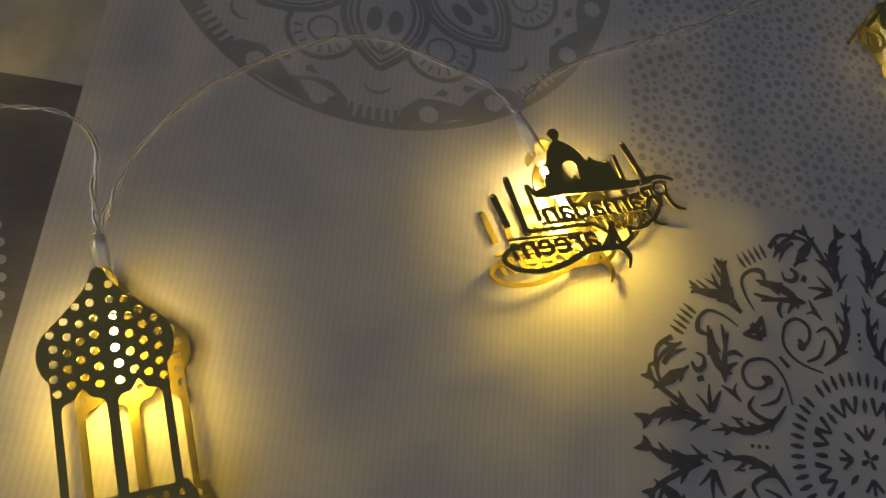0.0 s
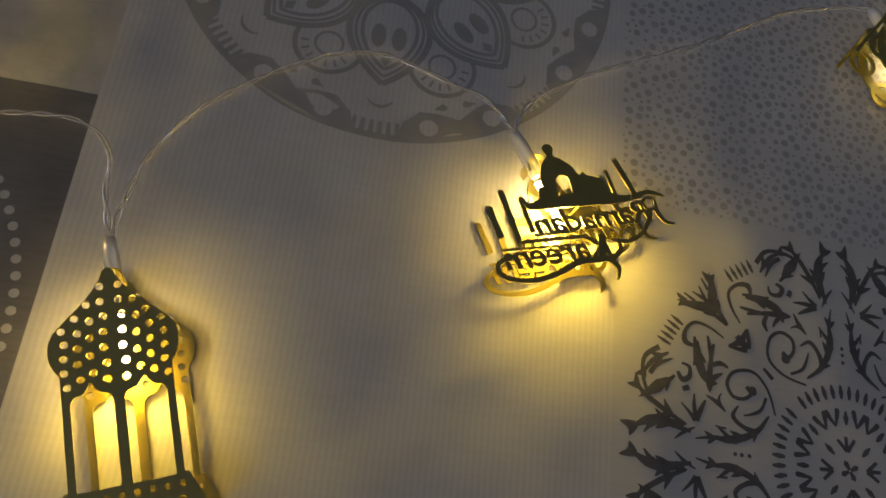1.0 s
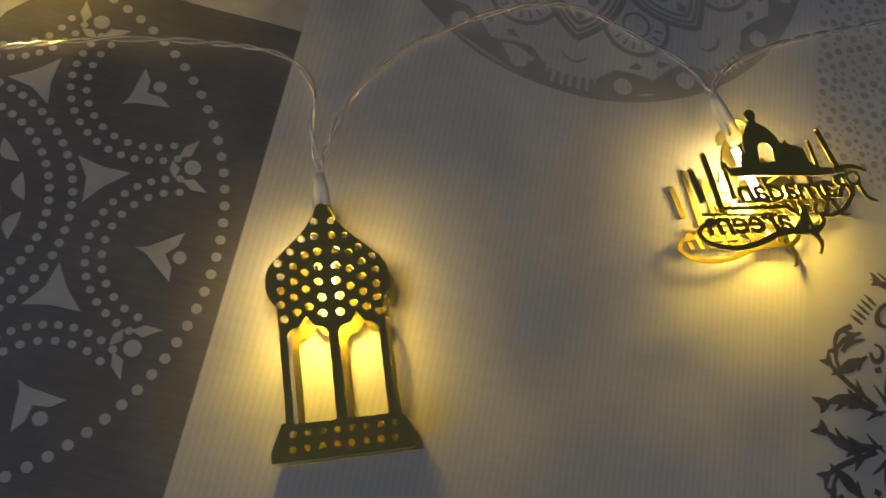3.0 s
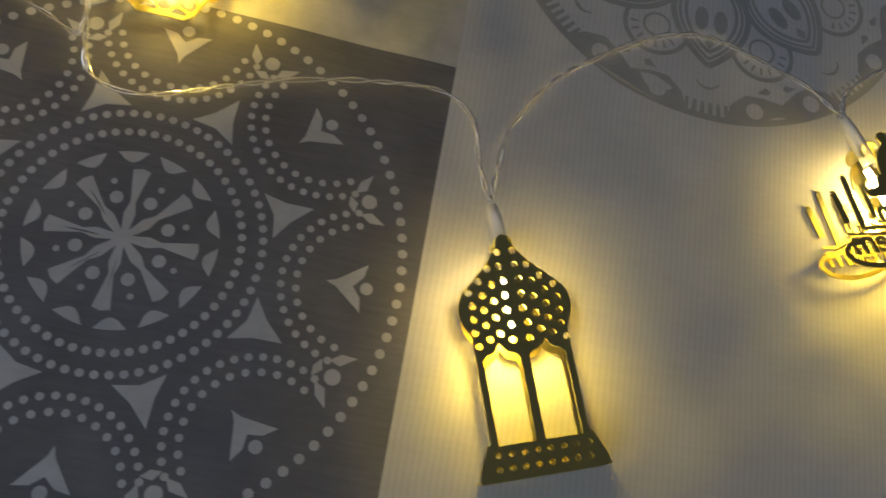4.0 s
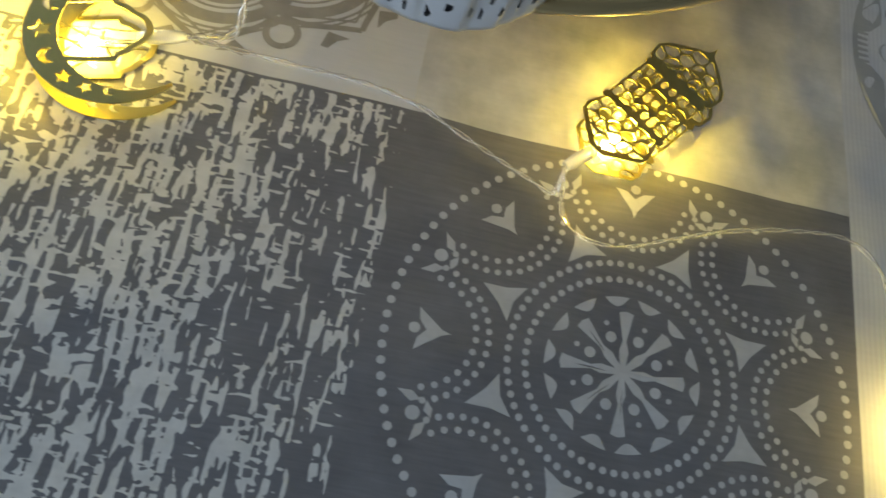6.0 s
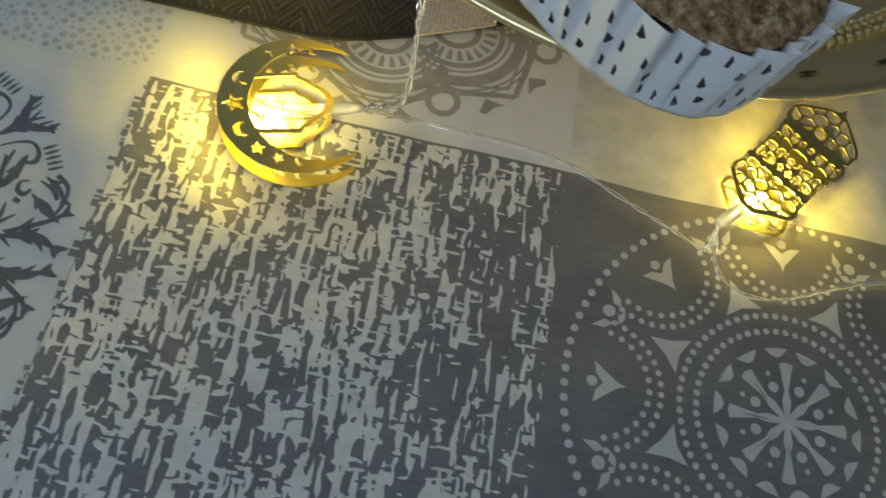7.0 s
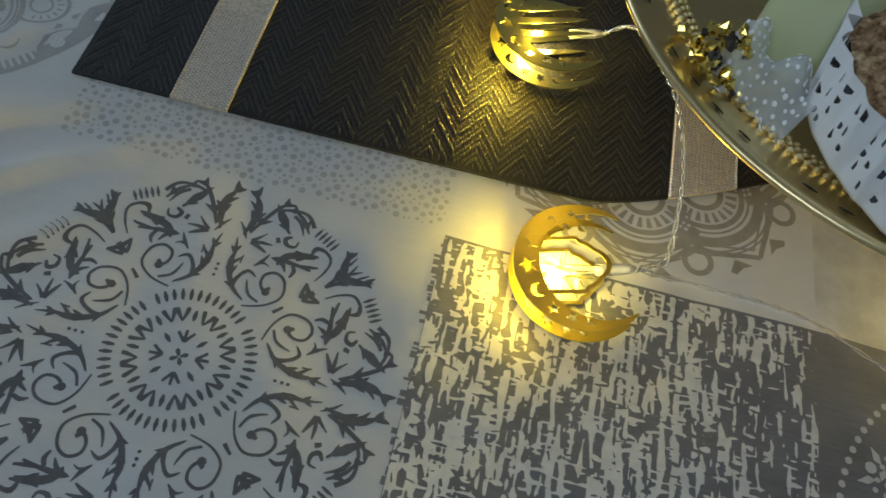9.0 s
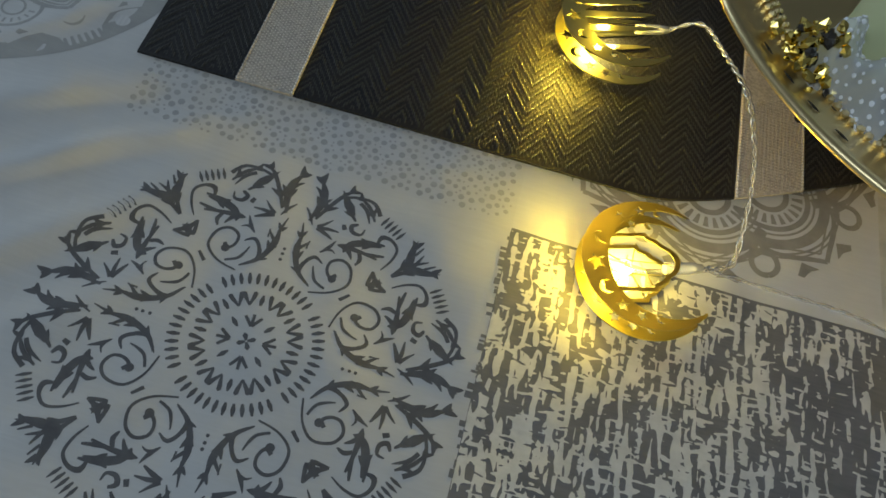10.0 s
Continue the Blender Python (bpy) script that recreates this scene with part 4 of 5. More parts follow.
def caged_lantern():
    """Six-sided lantern of fine gold tracery; y runs from the bulb to the spike."""
    t = thing("lantern_ornament", pose(0, 0, 0), "gold tracery lantern ornament on its side, lit from inside", "string light", STRING)
    place(t, -0.0290, 0.0764, 0.0003, 0, 0, -37.6)
    cap = [(-0.0035, 0.0112), (0.0035, 0.0112), (0.0165, 0.0215), (0.0176, 0.0255), (0.0150, 0.0335), (0.0168, 0.0345), (0.0168, 0.0365), (0.0155, 0.0370), (0.0155, 0.0620), (0.0168, 0.0632), (0.0160, 0.0660)]
    cap += [(0.0178, 0.0675), (0.0186, 0.0745), (0.0166, 0.0785), (0.0105, 0.0838), (0.0050, 0.0882), (0.0014, 0.0902), (0.0006, 0.0925), (0.0, 0.0955)]
    outline = cap + [(-x, y) for x, y in cap[-2:1:-1]]
    rng = random.Random(11)
    holes = []

    def cells(region, nx, ny, gap, jitter):
        """Irregular openings that fill a convex region: each the part nearest to its own seed, less half a bar."""
        x0, x1 = min(q[0] for q in region), max(q[0] for q in region)
        y0, y1 = min(q[1] for q in region), max(q[1] for q in region)
        dx, dy = (x1 - x0) / nx, (y1 - y0) / ny
        seeds = [(x0 + dx * (i + 0.5 + (0.22 if j % 2 else -0.22) + rng.uniform(-jitter, jitter)), y0 + dy * (j + 0.5 + rng.uniform(-jitter, jitter))) for i in range(nx) for j in range(ny)]
        for c in seeds:
            loop = region
            for q in seeds:
                if q == c or math.dist(c, q) > 3 * max(dx, dy):
                    continue
                nx_, ny_ = (q[0] - c[0]) / math.dist(c, q), (q[1] - c[1]) / math.dist(c, q)
                lim = (c[0] * nx_ + c[1] * ny_ + q[0] * nx_ + q[1] * ny_) / 2 - gap / 2
                out = []
                for a, b in zip(loop, loop[1:] + loop[:1]):
                    da, db = a[0] * nx_ + a[1] * ny_ - lim, b[0] * nx_ + b[1] * ny_ - lim
                    if da <= 0:
                        out.append(a)
                    if da * db < 0:
                        f = da / (da - db)
                        out.append((a[0] + (b[0] - a[0]) * f, a[1] + (b[1] - a[1]) * f))
                loop = out
                if len(loop) < 3:
                    break
            area = abs(sum(a[0] * b[1] - b[0] * a[1] for a, b in zip(loop, loop[1:] + loop[:1]))) / 2 if len(loop) > 2 else 0
            if area > 1.2e-6:
                # blunt the corners
                n = len(loop)
                holes.append([((loop[k][0] * (1 - f) + loop[(k + 1) % n][0] * f), (loop[k][1] * (1 - f) + loop[(k + 1) % n][1] * f)) for k in range(n) for f in (0.2, 0.8)])

    cells([(-0.0020, 0.0132), (0.0020, 0.0132), (0.0156, 0.0226), (0.0160, 0.0252), (0.0137, 0.0346), (-0.0137, 0.0346), (-0.0160, 0.0252), (-0.0156, 0.0226)], 5, 4, 0.0009, 0.16)
    cells([(-0.0162, 0.0680), (0.0162, 0.0680), (0.0172, 0.0742), (0.0152, 0.0776), (0.0040, 0.0874), (-0.0040, 0.0874), (-0.0152, 0.0776), (-0.0172, 0.0742)], 5, 3, 0.0009, 0.16)
    for side_ in (-1, 1):
        cells([(side_ * 0.0052, 0.0374), (side_ * 0.0146, 0.0374), (side_ * 0.0146, 0.0622), (side_ * 0.0052, 0.0622)][::side_], 2, 4, 0.0009, 0.08)
    holes.append([(-0.0044, 0.0470), (-0.0028, 0.0452), (0.0028, 0.0452), (0.0044, 0.0470), (0.0044, 0.0530), (0.0028, 0.0548), (-0.0028, 0.0548), (-0.0044, 0.0530)])
    for y in (0.0402, 0.0594):
        for x in (-0.0024, 0.0024):
            holes.append(ring(x, y, 0.0019, 6, 0.0024, 30))
    holes.append(ring(0, 0.0435, 0.0016, 6, 0.0009))
    plate("front_plate", [outline, *holes], 0.0006, GOLD, t, 0.0135, "gold tracery front plate").location.x = -0.0016
    plate("back_plate", [outline, *holes], 0.0006, GOLD, t, 0.0012, "gold tracery back plate")
    return t, bulb(t, -0.0030, 0.0095, 0.0075, 262, 0.019, 0.0105, 0.44, 0.008)


def moon_loops(with_lantern=True):
    """Crescent opening towards +x, pierced with stars and moons, a small lantern in its arms."""
    r = 0.0334
    outer = arc(0, 0, r, 46, 308, 48)
    inner = arc(0.0072, 0, 0.0282, 298, 60, 40)
    loops = [outer + inner]
    for a, kind, s in ((92, 0, 0.0026), (114, 0, 0.0023), (131, 1, 0.0), (150, 2, 0.0036), (178, 0, 0.0047), (206, 2, 0.0036), (229, 0, 0.0033), (248, 0, 0.0030), (266, 2, 0.0022), (74, 2, 0.0020)):
        mid = 0.0266 if 140 < a < 220 else 0.0280
        x, y = polar(mid, a)
        if kind == 0:
            loops.append(star(x, y, s, a))
        elif kind == 2:
            loops.append(crescent(x, y, s, 10))
    return loops


def crescent_ornament(x, y, z, turn, lantern, power):
    t = thing("crescent_ornament", pose(0, 0, 0), "gold crescent ornament pierced with stars, holding a lit lantern", "string light", STRING)
    place(t, x, y, z, 0, 0, turn)
    loops = moon_loops()
    dx = -0.0058
    outline = [(-0.0165, -0.0128), (0.0050, -0.0135), (0.0062, -0.0112)]
    outline += bezier((0.0062, -0.0112), (0.0100, -0.0105), (0.0105, -0.0080), (0.0125, -0.0070), 6)
    outline += bezier((0.0125, -0.0070), (0.0165, -0.0050), (0.0172, -0.0020), (0.0174, 0.0), 6)[1:]
    outline += [(px, -py) for px, py in outline[-2::-1]]
    hole = [(px * 1.015 - 0.0006 + dx, py * 0.99 + 0.0014) for px, py in outline]
    outline = [(px * 1.13 + dx, py * 1.13 + 0.0014) for px, py in outline]
    for px, label, hz in (("front_plate", "pierced gold front plate", 0.0122 if lantern else 0.0150), ("back_plate", "pierced gold back plate", 0.0010)):
        p = plate(px, loops, 0.0006, GOLD, t, hz, label)
        if lantern:
            frame_ = plate("small_lantern", [outline, hole], 0.0006, GOLD, p, -0.0009, "small onion-domed lantern frame")
            rays = [bar((-0.0150, -0.0108), (-0.0050, -0.0020), 0.0004), bar((-0.0050, -0.0020), (0.0, 0.0108), 0.0005), bar((-0.0050, -0.0020), (-0.0150, 0.0060), 0.0004), bar((0.0, 0.0012), (0.0148, 0.0), 0.0006), bar((0.0, 0.0012), (0.0040, -0.0112), 0.0004), bar((-0.0120, 0.0030), (0.0, 0.0012), 0.0004), bar((-0.0155, -0.0020), (-0.0050, -0.0060), 0.0003)]
            for loop in rays:
                plate("lantern_rib", [[(px + dx, py) for px, py in loop]], 0.0003, GOLD, frame_, 0.0001)
        else:
            for k, (y0, w) in enumerate(((0.0130, 0.0035), (0.0040, 0.0040), (-0.0060, 0.0036))):
                plate("pointed_bar", [[(-0.0240, y0 - w / 2), (-0.0100, y0 - w * 0.7), (0.0120, y0 - w * 0.3), (0.0200, y0 + w * 0.1), (0.0120, y0 + w * 0.4), (-0.0240, y0 + w / 2)]], 0.0006, GOLD, p, -0.0009)
    return t, bulb(t, 0.0120, 0.0, 0.0078, 0, 0.0235, 0.0140, power, low=0.0028) if lantern else bulb(t, 0.0150, 0.0, 0.0078, 0, 0.0235, 0.0140, power, 0.0110, 0.0, 0.0095, 0.16)


lantern_one, end_one = domed_lantern()
mosque, end_mosque = mosque_ornament()
lantern_two, end_two = caged_lantern()
moon_one, end_moon = crescent_ornament(-0.2168, 0.0878, 0.0003, 18.0, True, 0.50)
moon_two, end_moon_two = crescent_ornament(-0.2520, 0.2290, 0.0048, 20.0, False, 1.0)


def filigree_ornament():
    t = thing("filigree_ornament", pose(0, 0, 0), "gold filigree ornament with rounded loops, lit from inside", "string light", STRING)
    place(t, 0.4320, 0.1840, 0.0003, 0, 0, 30.0)
    for name, z in (("front_plate", 0.0140), ("back_plate", 0.0010)):
        p = plate(name, [ring(0, 0, 0.0200, 28), ring(0, 0, 0.0150, 24)], 0.0006, GOLD, t, z, "gold loop plate")
        for k in range(6):
            c = polar(0.0180, 60 * k + 30)
            plate("loop", [ring(*c, 0.0068, 16), ring(*c, 0.0046, 14)], 0.0006, GOLD, p, 0.0005 + 0.00012 * (k % 2))
        plate("stem", [bar((-0.0300, 0.0110), (0.0000, 0.0240), 0.0016)], 0.0006, GOLD, p, 0.0005)
    return t, bulb(t, 0.0, 0.0190, 0.0080, 90, 0.0200, 0.0120, 0.020)


filigree, end_filigree = filigree_ornament()


# ---- the twisted clear cable between them ----
cable = thing("string_light_cable", pose(0, 0, 0), "clear twisted two-wire cable of the string lights", "cable")


def twisted(points, gauge=0.00056, pitch=0.026):
    line = spline(points, 14)
    total, where = 0.0, [0.0]
    for a, b in zip(line, line[1:]):
        total += (Vector(b) - Vector(a)).length
        where.append(total)
    wires = []
    for phase in (0, math.pi):
        out = []
        for i, q in enumerate(line):
            d = (Vector(line[min(len(line) - 1, i + 1)]) - Vector(line[max(0, i - 1)])).normalized()
            side = d.cross(Vector((0, 0, 1))).normalized()
            a = phase + 2 * math.pi * where[i] / pitch + 1.1 * math.sin(where[i] * 90)
            gap = gauge * (1.05 + 0.55 * max(0, math.sin(where[i] * 60 + 1)))
            out.append(Vector(q) + side * gap * math.cos(a) + Vector((0, 0, 1)) * gauge * math.sin(a))
        wires.append(out)
    for out in wires:
        bm = bmesh.new()
        tube(bm, out, gauge, 6)
        sheath = part("sheath", bm, WIRE_SKIN, cable, "clear plastic sheath")
        sheath.visible_shadow = False
        core = bmesh.new()
        tube(core, out, gauge * 0.32, 4)
        part("wire", core, COPPER, cable, "fine silvery wire")


def ground(points, z=0.0019):
    return [(x, y, z + lie(x, y)) for x, y in points]


def world_end(ob, p):
    return tuple(ob.matrix_world @ Vector(p))


a = world_end(lantern_one, end_one)
b = world_end(mosque, end_mosque)
c = world_end(lantern_two, end_two)
d = world_end(moon_one, end_moon)
e = world_end(moon_two, end_moon_two)
f = world_end(filigree, end_filigree)
twisted([c, *ground([(-0.0312, 0.0640), (-0.0263, 0.0544), (-0.0170, 0.0504), (-0.0029, 0.0516), (0.0190, 0.0613), (0.0410, 0.0702), (0.0678, 0.0775), (0.0925, 0.0800), (0.1060, 0.0706)]), (0.1100, 0.0530, 0.006), a])
twisted([a, (0.1172, 0.0540, 0.006), *ground([(0.1205, 0.0722), (0.1330, 0.0940), (0.1500, 0.1110), (0.1740, 0.1275), (0.1960, 0.1335), (0.2225, 0.1276), (0.2400, 0.1222)]), b])
twisted([b, *ground([(0.2580, 0.1260), (0.2828, 0.1463), (0.3318, 0.1733), (0.3747, 0.2025), (0.4017, 0.2124)]), f])
twisted([d, *ground([(-0.1700, 0.1000), (-0.1499, 0.0992), (-0.1213, 0.0985), (-0.0990, 0.0948), (-0.0817, 0.0877), (-0.0600, 0.0790), (-0.0450, 0.0728), (-0.0352, 0.0690)]), c])
twisted([d, (-0.1795, 0.1030, 0.004), (-0.1752, 0.1100, 0.005), (-0.1752, 0.1250, 0.0130), (-0.1778, 0.1440, 0.0250), (-0.1835, 0.1640, 0.0350), (-0.1895, 0.1850, 0.0370), (-0.1995, 0.2110, 0.0320), (-0.2110, 0.2350, 0.0260), e], 0.00078, 0.015)


# ---- the gold cake stand and what it carries ----
def gold_stand(cx, cy):
    t = thing("cake_stand", pose(cx, cy, 0.0030), "shiny gold footed cake stand with a beaded rim", "cake stand")
    bm = bmesh.new()
    prof = [(0.001, 0.0985), (0.070, 0.100), (0.115, 0.1035), (0.134, 0.1085), (0.1435, 0.1135), (0.1458, 0.1158), (0.1462, 0.1172), (0.1450, 0.1184), (0.1425, 0.1178), (0.1380, 0.1152), (0.1290, 0.1120), (0.1225, 0.1108), (0.1150, 0.1078), (0.060, 0.1058), (0.001, 0.1055)]
    lathe(bm, prof, 160)
    part("tray", bm, GOLD_TRAY, t)
    bm = bmesh.new()
    lathe(bm, [(0.0215, 0.0), (0.0220, 0.002), (0.0200, 0.005), (0.0110, 0.010), (0.0090, 0.030), (0.0100, 0.080), (0.0160, 0.0984)], 48, (0.0190, 0.0130, 0.0))
    part("pedestal", bm, GOLD_TRAY, t)
    # nothing is cut: dark bars on the rim carry the slits' shade as colour
    slit = material("slit_shade", (0.02, 0.014, 0.006), 0.7)
    for r, z, n, s in ((0.1228, 0.1116, 200, 0.0019), (0.1195, 0.1108, 210, 0.0016), (0.1168, 0.1098, 200, 0.0015)):
        bm = bmesh.new()
        for i in range(n):
            a = 2 * math.pi * i / n
            bmesh.ops.create_icosphere(bm, subdivisions=1, radius=s, matrix=Matrix.Translation((r * math.cos(a), r * math.sin(a), z)) @ Matrix.Rotation(a, 4, "Z"))
        tagged(part("beading", bm, GOLD_TRAY, t, "row of small gold beads"), kind="stuff")
    for i in range(60):
        a = 2 * math.pi * (i + 0.3) / 60
        if i % 5 == 4:
            continue
        bm = bmesh.new()
        line = [(0.1352 * math.cos(a + d), 0.1352 * math.sin(a + d), 0.1148) for d in (-0.022, 0.0, 0.022)]
        tube(bm, line, [0.0002, 0.0005, 0.0002], 6)
        part("slit", bm, slit, t)
    return t


hammer = node(GOLD_TRAY, "ShaderNodeTexCoord")
dents = node(GOLD_TRAY, "ShaderNodeTexNoise", [("Vector", hammer, "Object")], Scale=70.0, Detail=3.0)
dent_bump = node(GOLD_TRAY, "ShaderNodeBump", [("Height", dents, "Fac")], Strength=0.25, Distance=0.002)
GOLD_TRAY.node_tree.links.new(dent_bump.outputs["Normal"], shader(GOLD_TRAY).inputs["Normal"])
gold_stand(-0.1024, 0.1933)

PAPER = material("white_paper", (0.88, 0.89, 0.93), 0.75)
shader(PAPER).inputs["Subsurface Weight"].default_value = 0.0
CRUMB = material("brown_crumb", (0.16, 0.085, 0.045), 0.8)
crumb_co = node(CRUMB, "ShaderNodeTexCoord")
crumb_noise = node(CRUMB, "ShaderNodeTexNoise", [("Vector", crumb_co, "Object")], Scale=260.0, Detail=6.0, Roughness=0.7)
crumb_col = ramp(CRUMB, crumb_noise, "Fac", [(0.34, (0.085, 0.040, 0.017)), (0.50, (0.36, 0.22, 0.11)), (0.66, (0.74, 0.56, 0.34))])
CRUMB.node_tree.links.new(crumb_col.outputs["Color"], shader(CRUMB).inputs["Base Color"])
crumb_bump = node(CRUMB, "ShaderNodeBump", [("Height", crumb_noise, "Fac")], Strength=0.8, Distance=0.003)
CRUMB.node_tree.links.new(crumb_bump.outputs["Normal"], shader(CRUMB).inputs["Normal"])


def crumb_loaf(x, y, z, turn, length, width, high, seed):
    """An oblong crumb cake in a pleated paper case with lace cut-outs."""
    t = thing("crumb_cake", pose(x, y, z, 0, 0, turn), "brown crumb loaf cake in a white lace paper case", "cake")
    rng = random.Random(seed)
    n, levels = 320, 20

    def rim(a, grow):
        """Rounded oblong."""
        c, s = math.cos(a), math.sin(a)
        k = (abs(c) ** 2.3 + abs(s) ** 2.3) ** (-1 / 2.3)
        return (length / 2 + grow) * c * k, (width / 2 + grow) * s * k

    fold = [0.0] * n
    k = 0
    while k < n:
        run, amp = rng.randint(8, 15), rng.uniform(0.6, 1.5)
        for i in range(run):
            if k + i < n:
                fold[k + i] = amp * (i / run / 0.78 if i < 0.78 * run else (1 - i / run) / 0.22)
        k += run
    bm = bmesh.new()
    rows = []
    for j in range(levels + 1):
        f = j / levels
        row = []
        for i in range(n):
            px, py = rim(2 * math.pi * i / n, -0.0030 * (1 - f) + 0.0056 * (fold[i] - 0.5) * (0.10 + f))
            row.append(bm.verts.new((px, py, high * f + 0.0036 * (fold[i] - 0.4) * f ** 3)))
        rows.append(row)
    cut = []
    for _ in range(1500):
        j, i = rng.randint(2, levels - 4), rng.randint(0, n - 1)
        if all(min(abs(i - q[1]), n - abs(i - q[1])) > 3 or abs(j - q[0]) > 3 for q in cut):
            cut.append((j, i, rng.random()))
    gone = {}
    for j, i, kind in cut:
        gone[(j, i)] = "all"
        gone[(j + 1, i)] = "all"
        gone[(j + 2, i)] = "up" if kind < 0.6 else None
        if kind > 0.45:
            gone[(j, (i + 1) % n)] = "down"
            gone[(j + 1, (i + 1) % n)] = "all" if kind > 0.7 else "up"
    for j in range(levels):
        for i in range(n):
            q = rows[j][i], rows[j][(i + 1) % n], rows[j + 1][(i + 1) % n], rows[j + 1][i]
            state = gone.get((j, i))
            if state is None:
                bm.faces.new(q).smooth = True
            elif state == "up":
                bm.faces.new((q[1], q[2], q[3]))
            elif state == "down":
                bm.faces.new((q[0], q[1], q[2]))
    bm.faces.new(rows[0][::-1])
    part("paper_case", bm, PAPER, t, "white pleated paper case with lace cut-outs")
    lining = bmesh.new()
    ring_rows = []
    for f, g in ((0.04, -0.0060), (0.86, -0.0036)):
        ring_rows.append([lining.verts.new((*rim(2 * math.pi * i / n, g), high * f)) for i in range(n)])
    for i in range(n):
        lining.faces.new((ring_rows[0][i], ring_rows[0][(i + 1) % n], ring_rows[1][(i + 1) % n], ring_rows[1][i])).smooth = True
    part("lining", lining, FOIL, t, "grey inner lining of the case")
    bm = bmesh.new()
    rows = []
    for f in [i / 34 for i in range(35)]:
        grow = -0.0036 - 0.0250 * f
        row = []
        for i in range(n):
            a = 2 * math.pi * i / n
            px, py = rim(a, -0.0032)
            px, py = px * (1 - f) ** 0.8, py * (1 - f) ** 0.8
            pz = high * 0.90 + 0.0115 * (1 - (1 - f) ** 2.4)
            q = Vector((px, py, pz))
            bump = 0.0042 * noise.noise(q * 150) + 0.0032 * noise.noise(q * 330) + 0.0012 * noise.noise(q * 700)
            row.append(bm.verts.new((px, py, pz + bump * min(1.0, 0.35 + 4 * f))))
        rows.append(row)
    for a, b in zip(rows, rows[1:]):
        for i in range(n):
            bm.faces.new((a[i], a[(i + 1) % n], b[(i + 1) % n], b[i])).smooth = True
    part("crumb_top", bm, CRUMB, t, "rough brown crumb")
    bm = bmesh.new()
    for _ in range(420):
        a, f = rng.uniform(0, 2 * math.pi), rng.uniform(0.0, 1.0) ** 0.6 * 0.93
        px, py = rim(a, -0.0040)
        px, py = px * f, py * f
        pz = high * 0.90 + 0.0115 * (1 - f ** 2.4 * 0.96)
        r = rng.uniform(0.0009, 0.0024)
        m = Matrix.Translation((px, py, pz + 0.0006)) @ Euler((rng.uniform(0, 6), rng.uniform(0, 6), rng.uniform(0, 6))).to_matrix().to_4x4() @ Matrix.Diagonal((1, rng.uniform(0.5, 1), rng.uniform(0.4, 0.8), 1))
        bmesh.ops.create_icosphere(bm, subdivisions=1, radius=r, matrix=m)
    for v in bm.verts:
        v.co += Vector((rng.uniform(-1, 1), rng.uniform(-1, 1), rng.uniform(-1, 1))) * 0.00025
    tagged(part("loose_crumb", bm, CRUMB, t, "loose brown crumbs"), kind="stuff")
    return t


FOIL = material("grey_lining", (0.20, 0.20, 0.22), 0.5)
crumb_loaf(-0.1190, 0.0872, 0.1218, -47.8, 0.124, 0.080, 0.0310, 4)


def gold_nuggets():
    """A clump of faceted gold pebbles."""
    t = thing("gold_nugget_cluster", pose(-0.2030, 0.1230, 0.1095), "cluster of faceted gold nuggets on the stand", "decoration")
    rng = random.Random(9)
    for k in range(70):
        bm = bmesh.new()
        f = rng.random()
        u = rng.gauss(0, 0.0100)
        v = rng.gauss(0, 0.0050)
        x, y = -0.45 * u - 0.85 * v, 0.85 * u - 0.45 * v
        zz = 0.002 + 0.022 * f * math.exp(-(u / 0.016) ** 2)
        bmesh.ops.create_icosphere(bm, subdivisions=1, radius=rng.uniform(0.0014, 0.0031))
        for q in bm.verts:
            q.co *= rng.uniform(0.75, 1.2)
        bmesh.ops.transform(bm, verts=bm.verts, matrix=Matrix.Translation((x, y, zz)) @ Euler((rng.uniform(0, 6), rng.uniform(0, 6), rng.uniform(0, 6))).to_matrix().to_4x4() @ Matrix.Diagonal((1.25, 0.8, 0.8, 1)))
        # about three in ten are dark: the gold's darker facets, put into colour
        part("nugget", bm, NUGGET if rng.random() < 0.7 else DARK_GLOSS, t)


NUGGET = material("bright_gold_foil", (0.86, 0.68, 0.20), 0.12, 1.0)
DARK_GLOSS = material("dark_gloss", (0.10, 0.09, 0.08), 0.08, 0.6)
gold_nuggets()


def pillar_candle():
    t = thing("pillar_candle", pose(-0.1650, 0.1500, 0.1090), "pale yellow-green pillar candle on the stand", "candle")
    bm = bmesh.new()
    lathe(bm, [(0.0005, 0.0), (0.0195, 0.0), (0.0200, 0.002), (0.0200, 0.046), (0.0185, 0.0485), (0.0150, 0.0470), (0.0005, 0.0455)], 40)
    part("wax", bm, WAX, t)
    bm = bmesh.new()
    tube(bm, [(0, 0, 0.0450), (0.0004, 0, 0.0500), (0.0015, 0, 0.0540)], 0.0007, 6)
    part("wick", bm, DARK_GLOSS, t, "dark wick")


WAX = material("pale_wax", (0.62, 0.66, 0.40), 0.45)
pillar_candle()

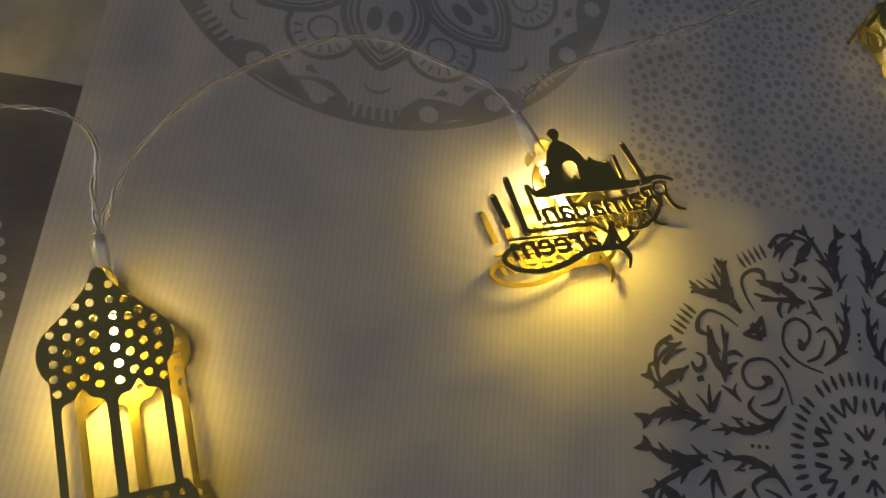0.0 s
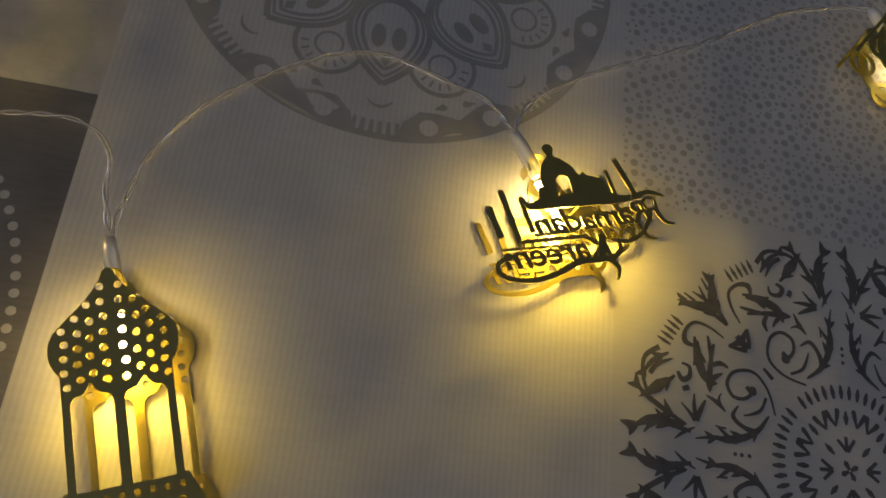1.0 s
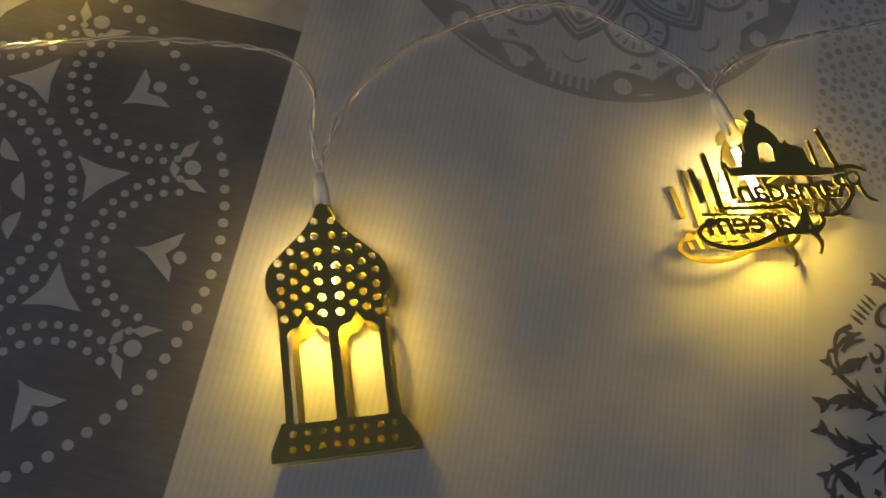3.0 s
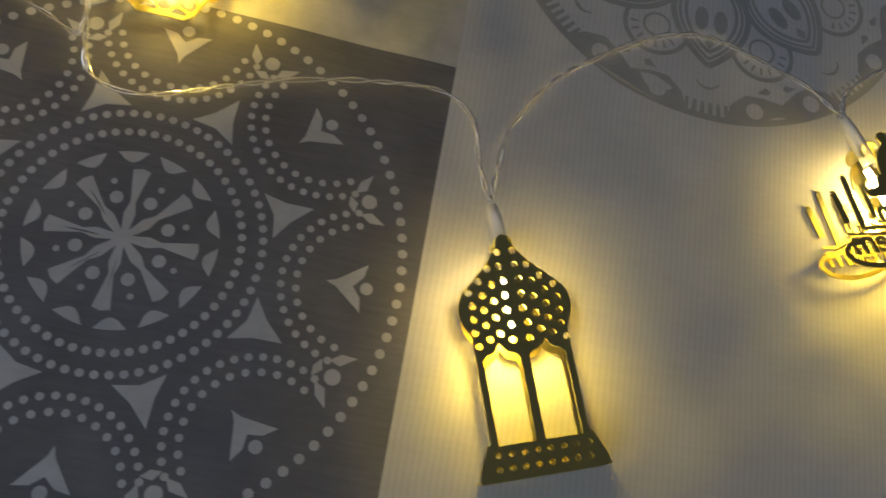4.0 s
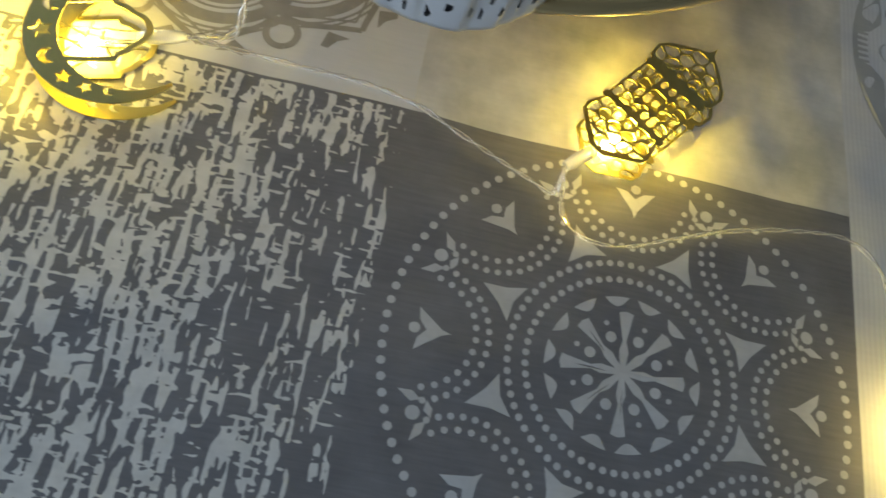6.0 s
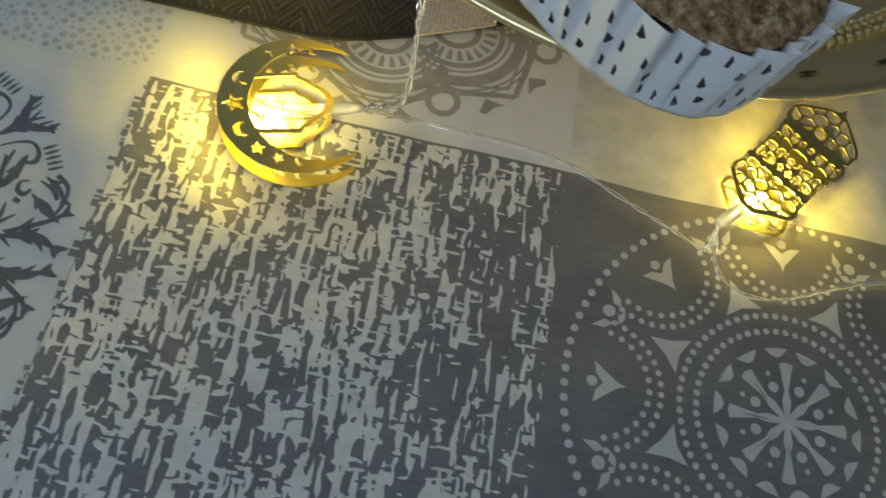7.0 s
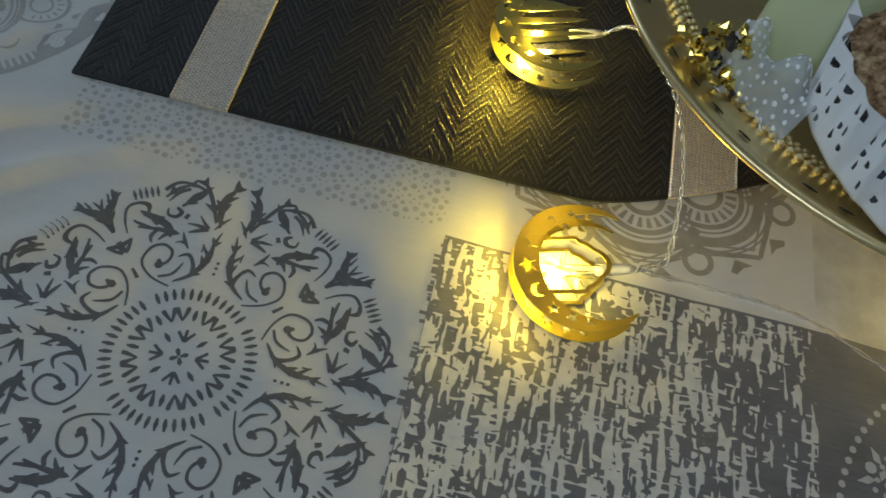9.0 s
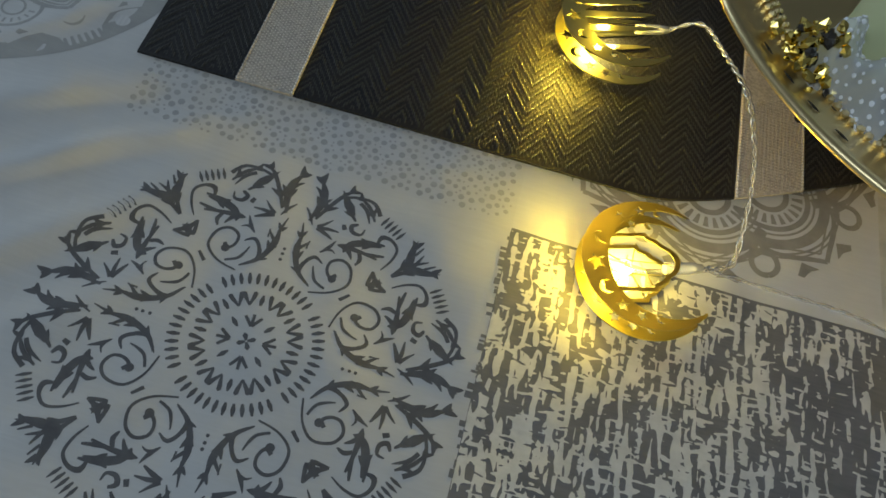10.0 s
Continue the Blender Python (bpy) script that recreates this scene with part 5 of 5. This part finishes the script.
NET = material("white_net", (0.75, 0.80, 0.88), 0.6)
NET.node_tree.nodes["Principled BSDF"].inputs["Alpha"].default_value = 0.42
NET_DOT = material("white_flock_dot", (0.88, 0.90, 0.94), 0.7)


def dotted_net():
    """A crumpled strip of sheer net with white flock dots."""
    t = thing("net_ribbon", pose(-0.1815, 0.1180, 0.1095), "sheer white dotted net ribbon crumpled over the stand", "ribbon")
    way, across = Vector((0.62, -0.60, 0)).normalized(), Vector((0.60, 0.62, 0)).normalized()

    def at(u, v):
        lift = 0.012 + 0.008 * math.cos(v * 2.2) + 0.0050 * math.sin(u * 6.5 + 1.2 * v) + 0.0040 * noise.noise((u * 2.4, v * 2.8, 5.0))
        lift *= 1 - 0.55 * max(0.0, -v) ** 2
        return way * (0.021 * u) + across * (0.015 * v + 0.0022 * math.sin(u * 5.0)) + Vector((0, 0, lift))

    bm = bmesh.new()
    g = [[bm.verts.new(at(-1 + i / 22, -1 + j / 14)) for i in range(45)] for j in range(29)]
    for a, b in zip(g, g[1:]):
        for i in range(44):
            bm.faces.new((a[i], a[i + 1], b[i + 1], b[i])).smooth = True
    sheet = part("net", bm, NET, t)
    rng = random.Random(2)
    bm = bmesh.new()
    for i in range(13):
        for j in range(9):
            u, v = -0.95 + 1.9 * (i + 0.5 * (j % 2)) / 13 + rng.uniform(-0.03, 0.03), -0.95 + 1.9 * j / 8.5 + rng.uniform(-0.04, 0.04)
            p, pu, pv = at(u, v), at(u + 0.02, v), at(u, v + 0.02)
            nrm = (pu - p).cross(pv - p).normalized()
            if nrm.z < 0:
                nrm = -nrm
            m = Matrix.Translation(p + nrm * 0.0003) @ Vector((0, 0, 1)).rotation_difference(nrm).to_matrix().to_4x4() @ Matrix.Diagonal((1, 1.2, 0.3, 1))
            bmesh.ops.create_icosphere(bm, subdivisions=1, radius=rng.uniform(0.0007, 0.0011), matrix=m)
    tagged(part("flock_dot", bm, NET_DOT, sheet, "white flock dots"), kind="stuff")
    bm = bmesh.new()
    for side in (-1, 1):
        tube(bm, [at(-1 + i / 20, side) for i in range(41)], 0.0004, 5)
    part("hem", bm, NET_DOT, t, "white rolled hem")


dotted_net()
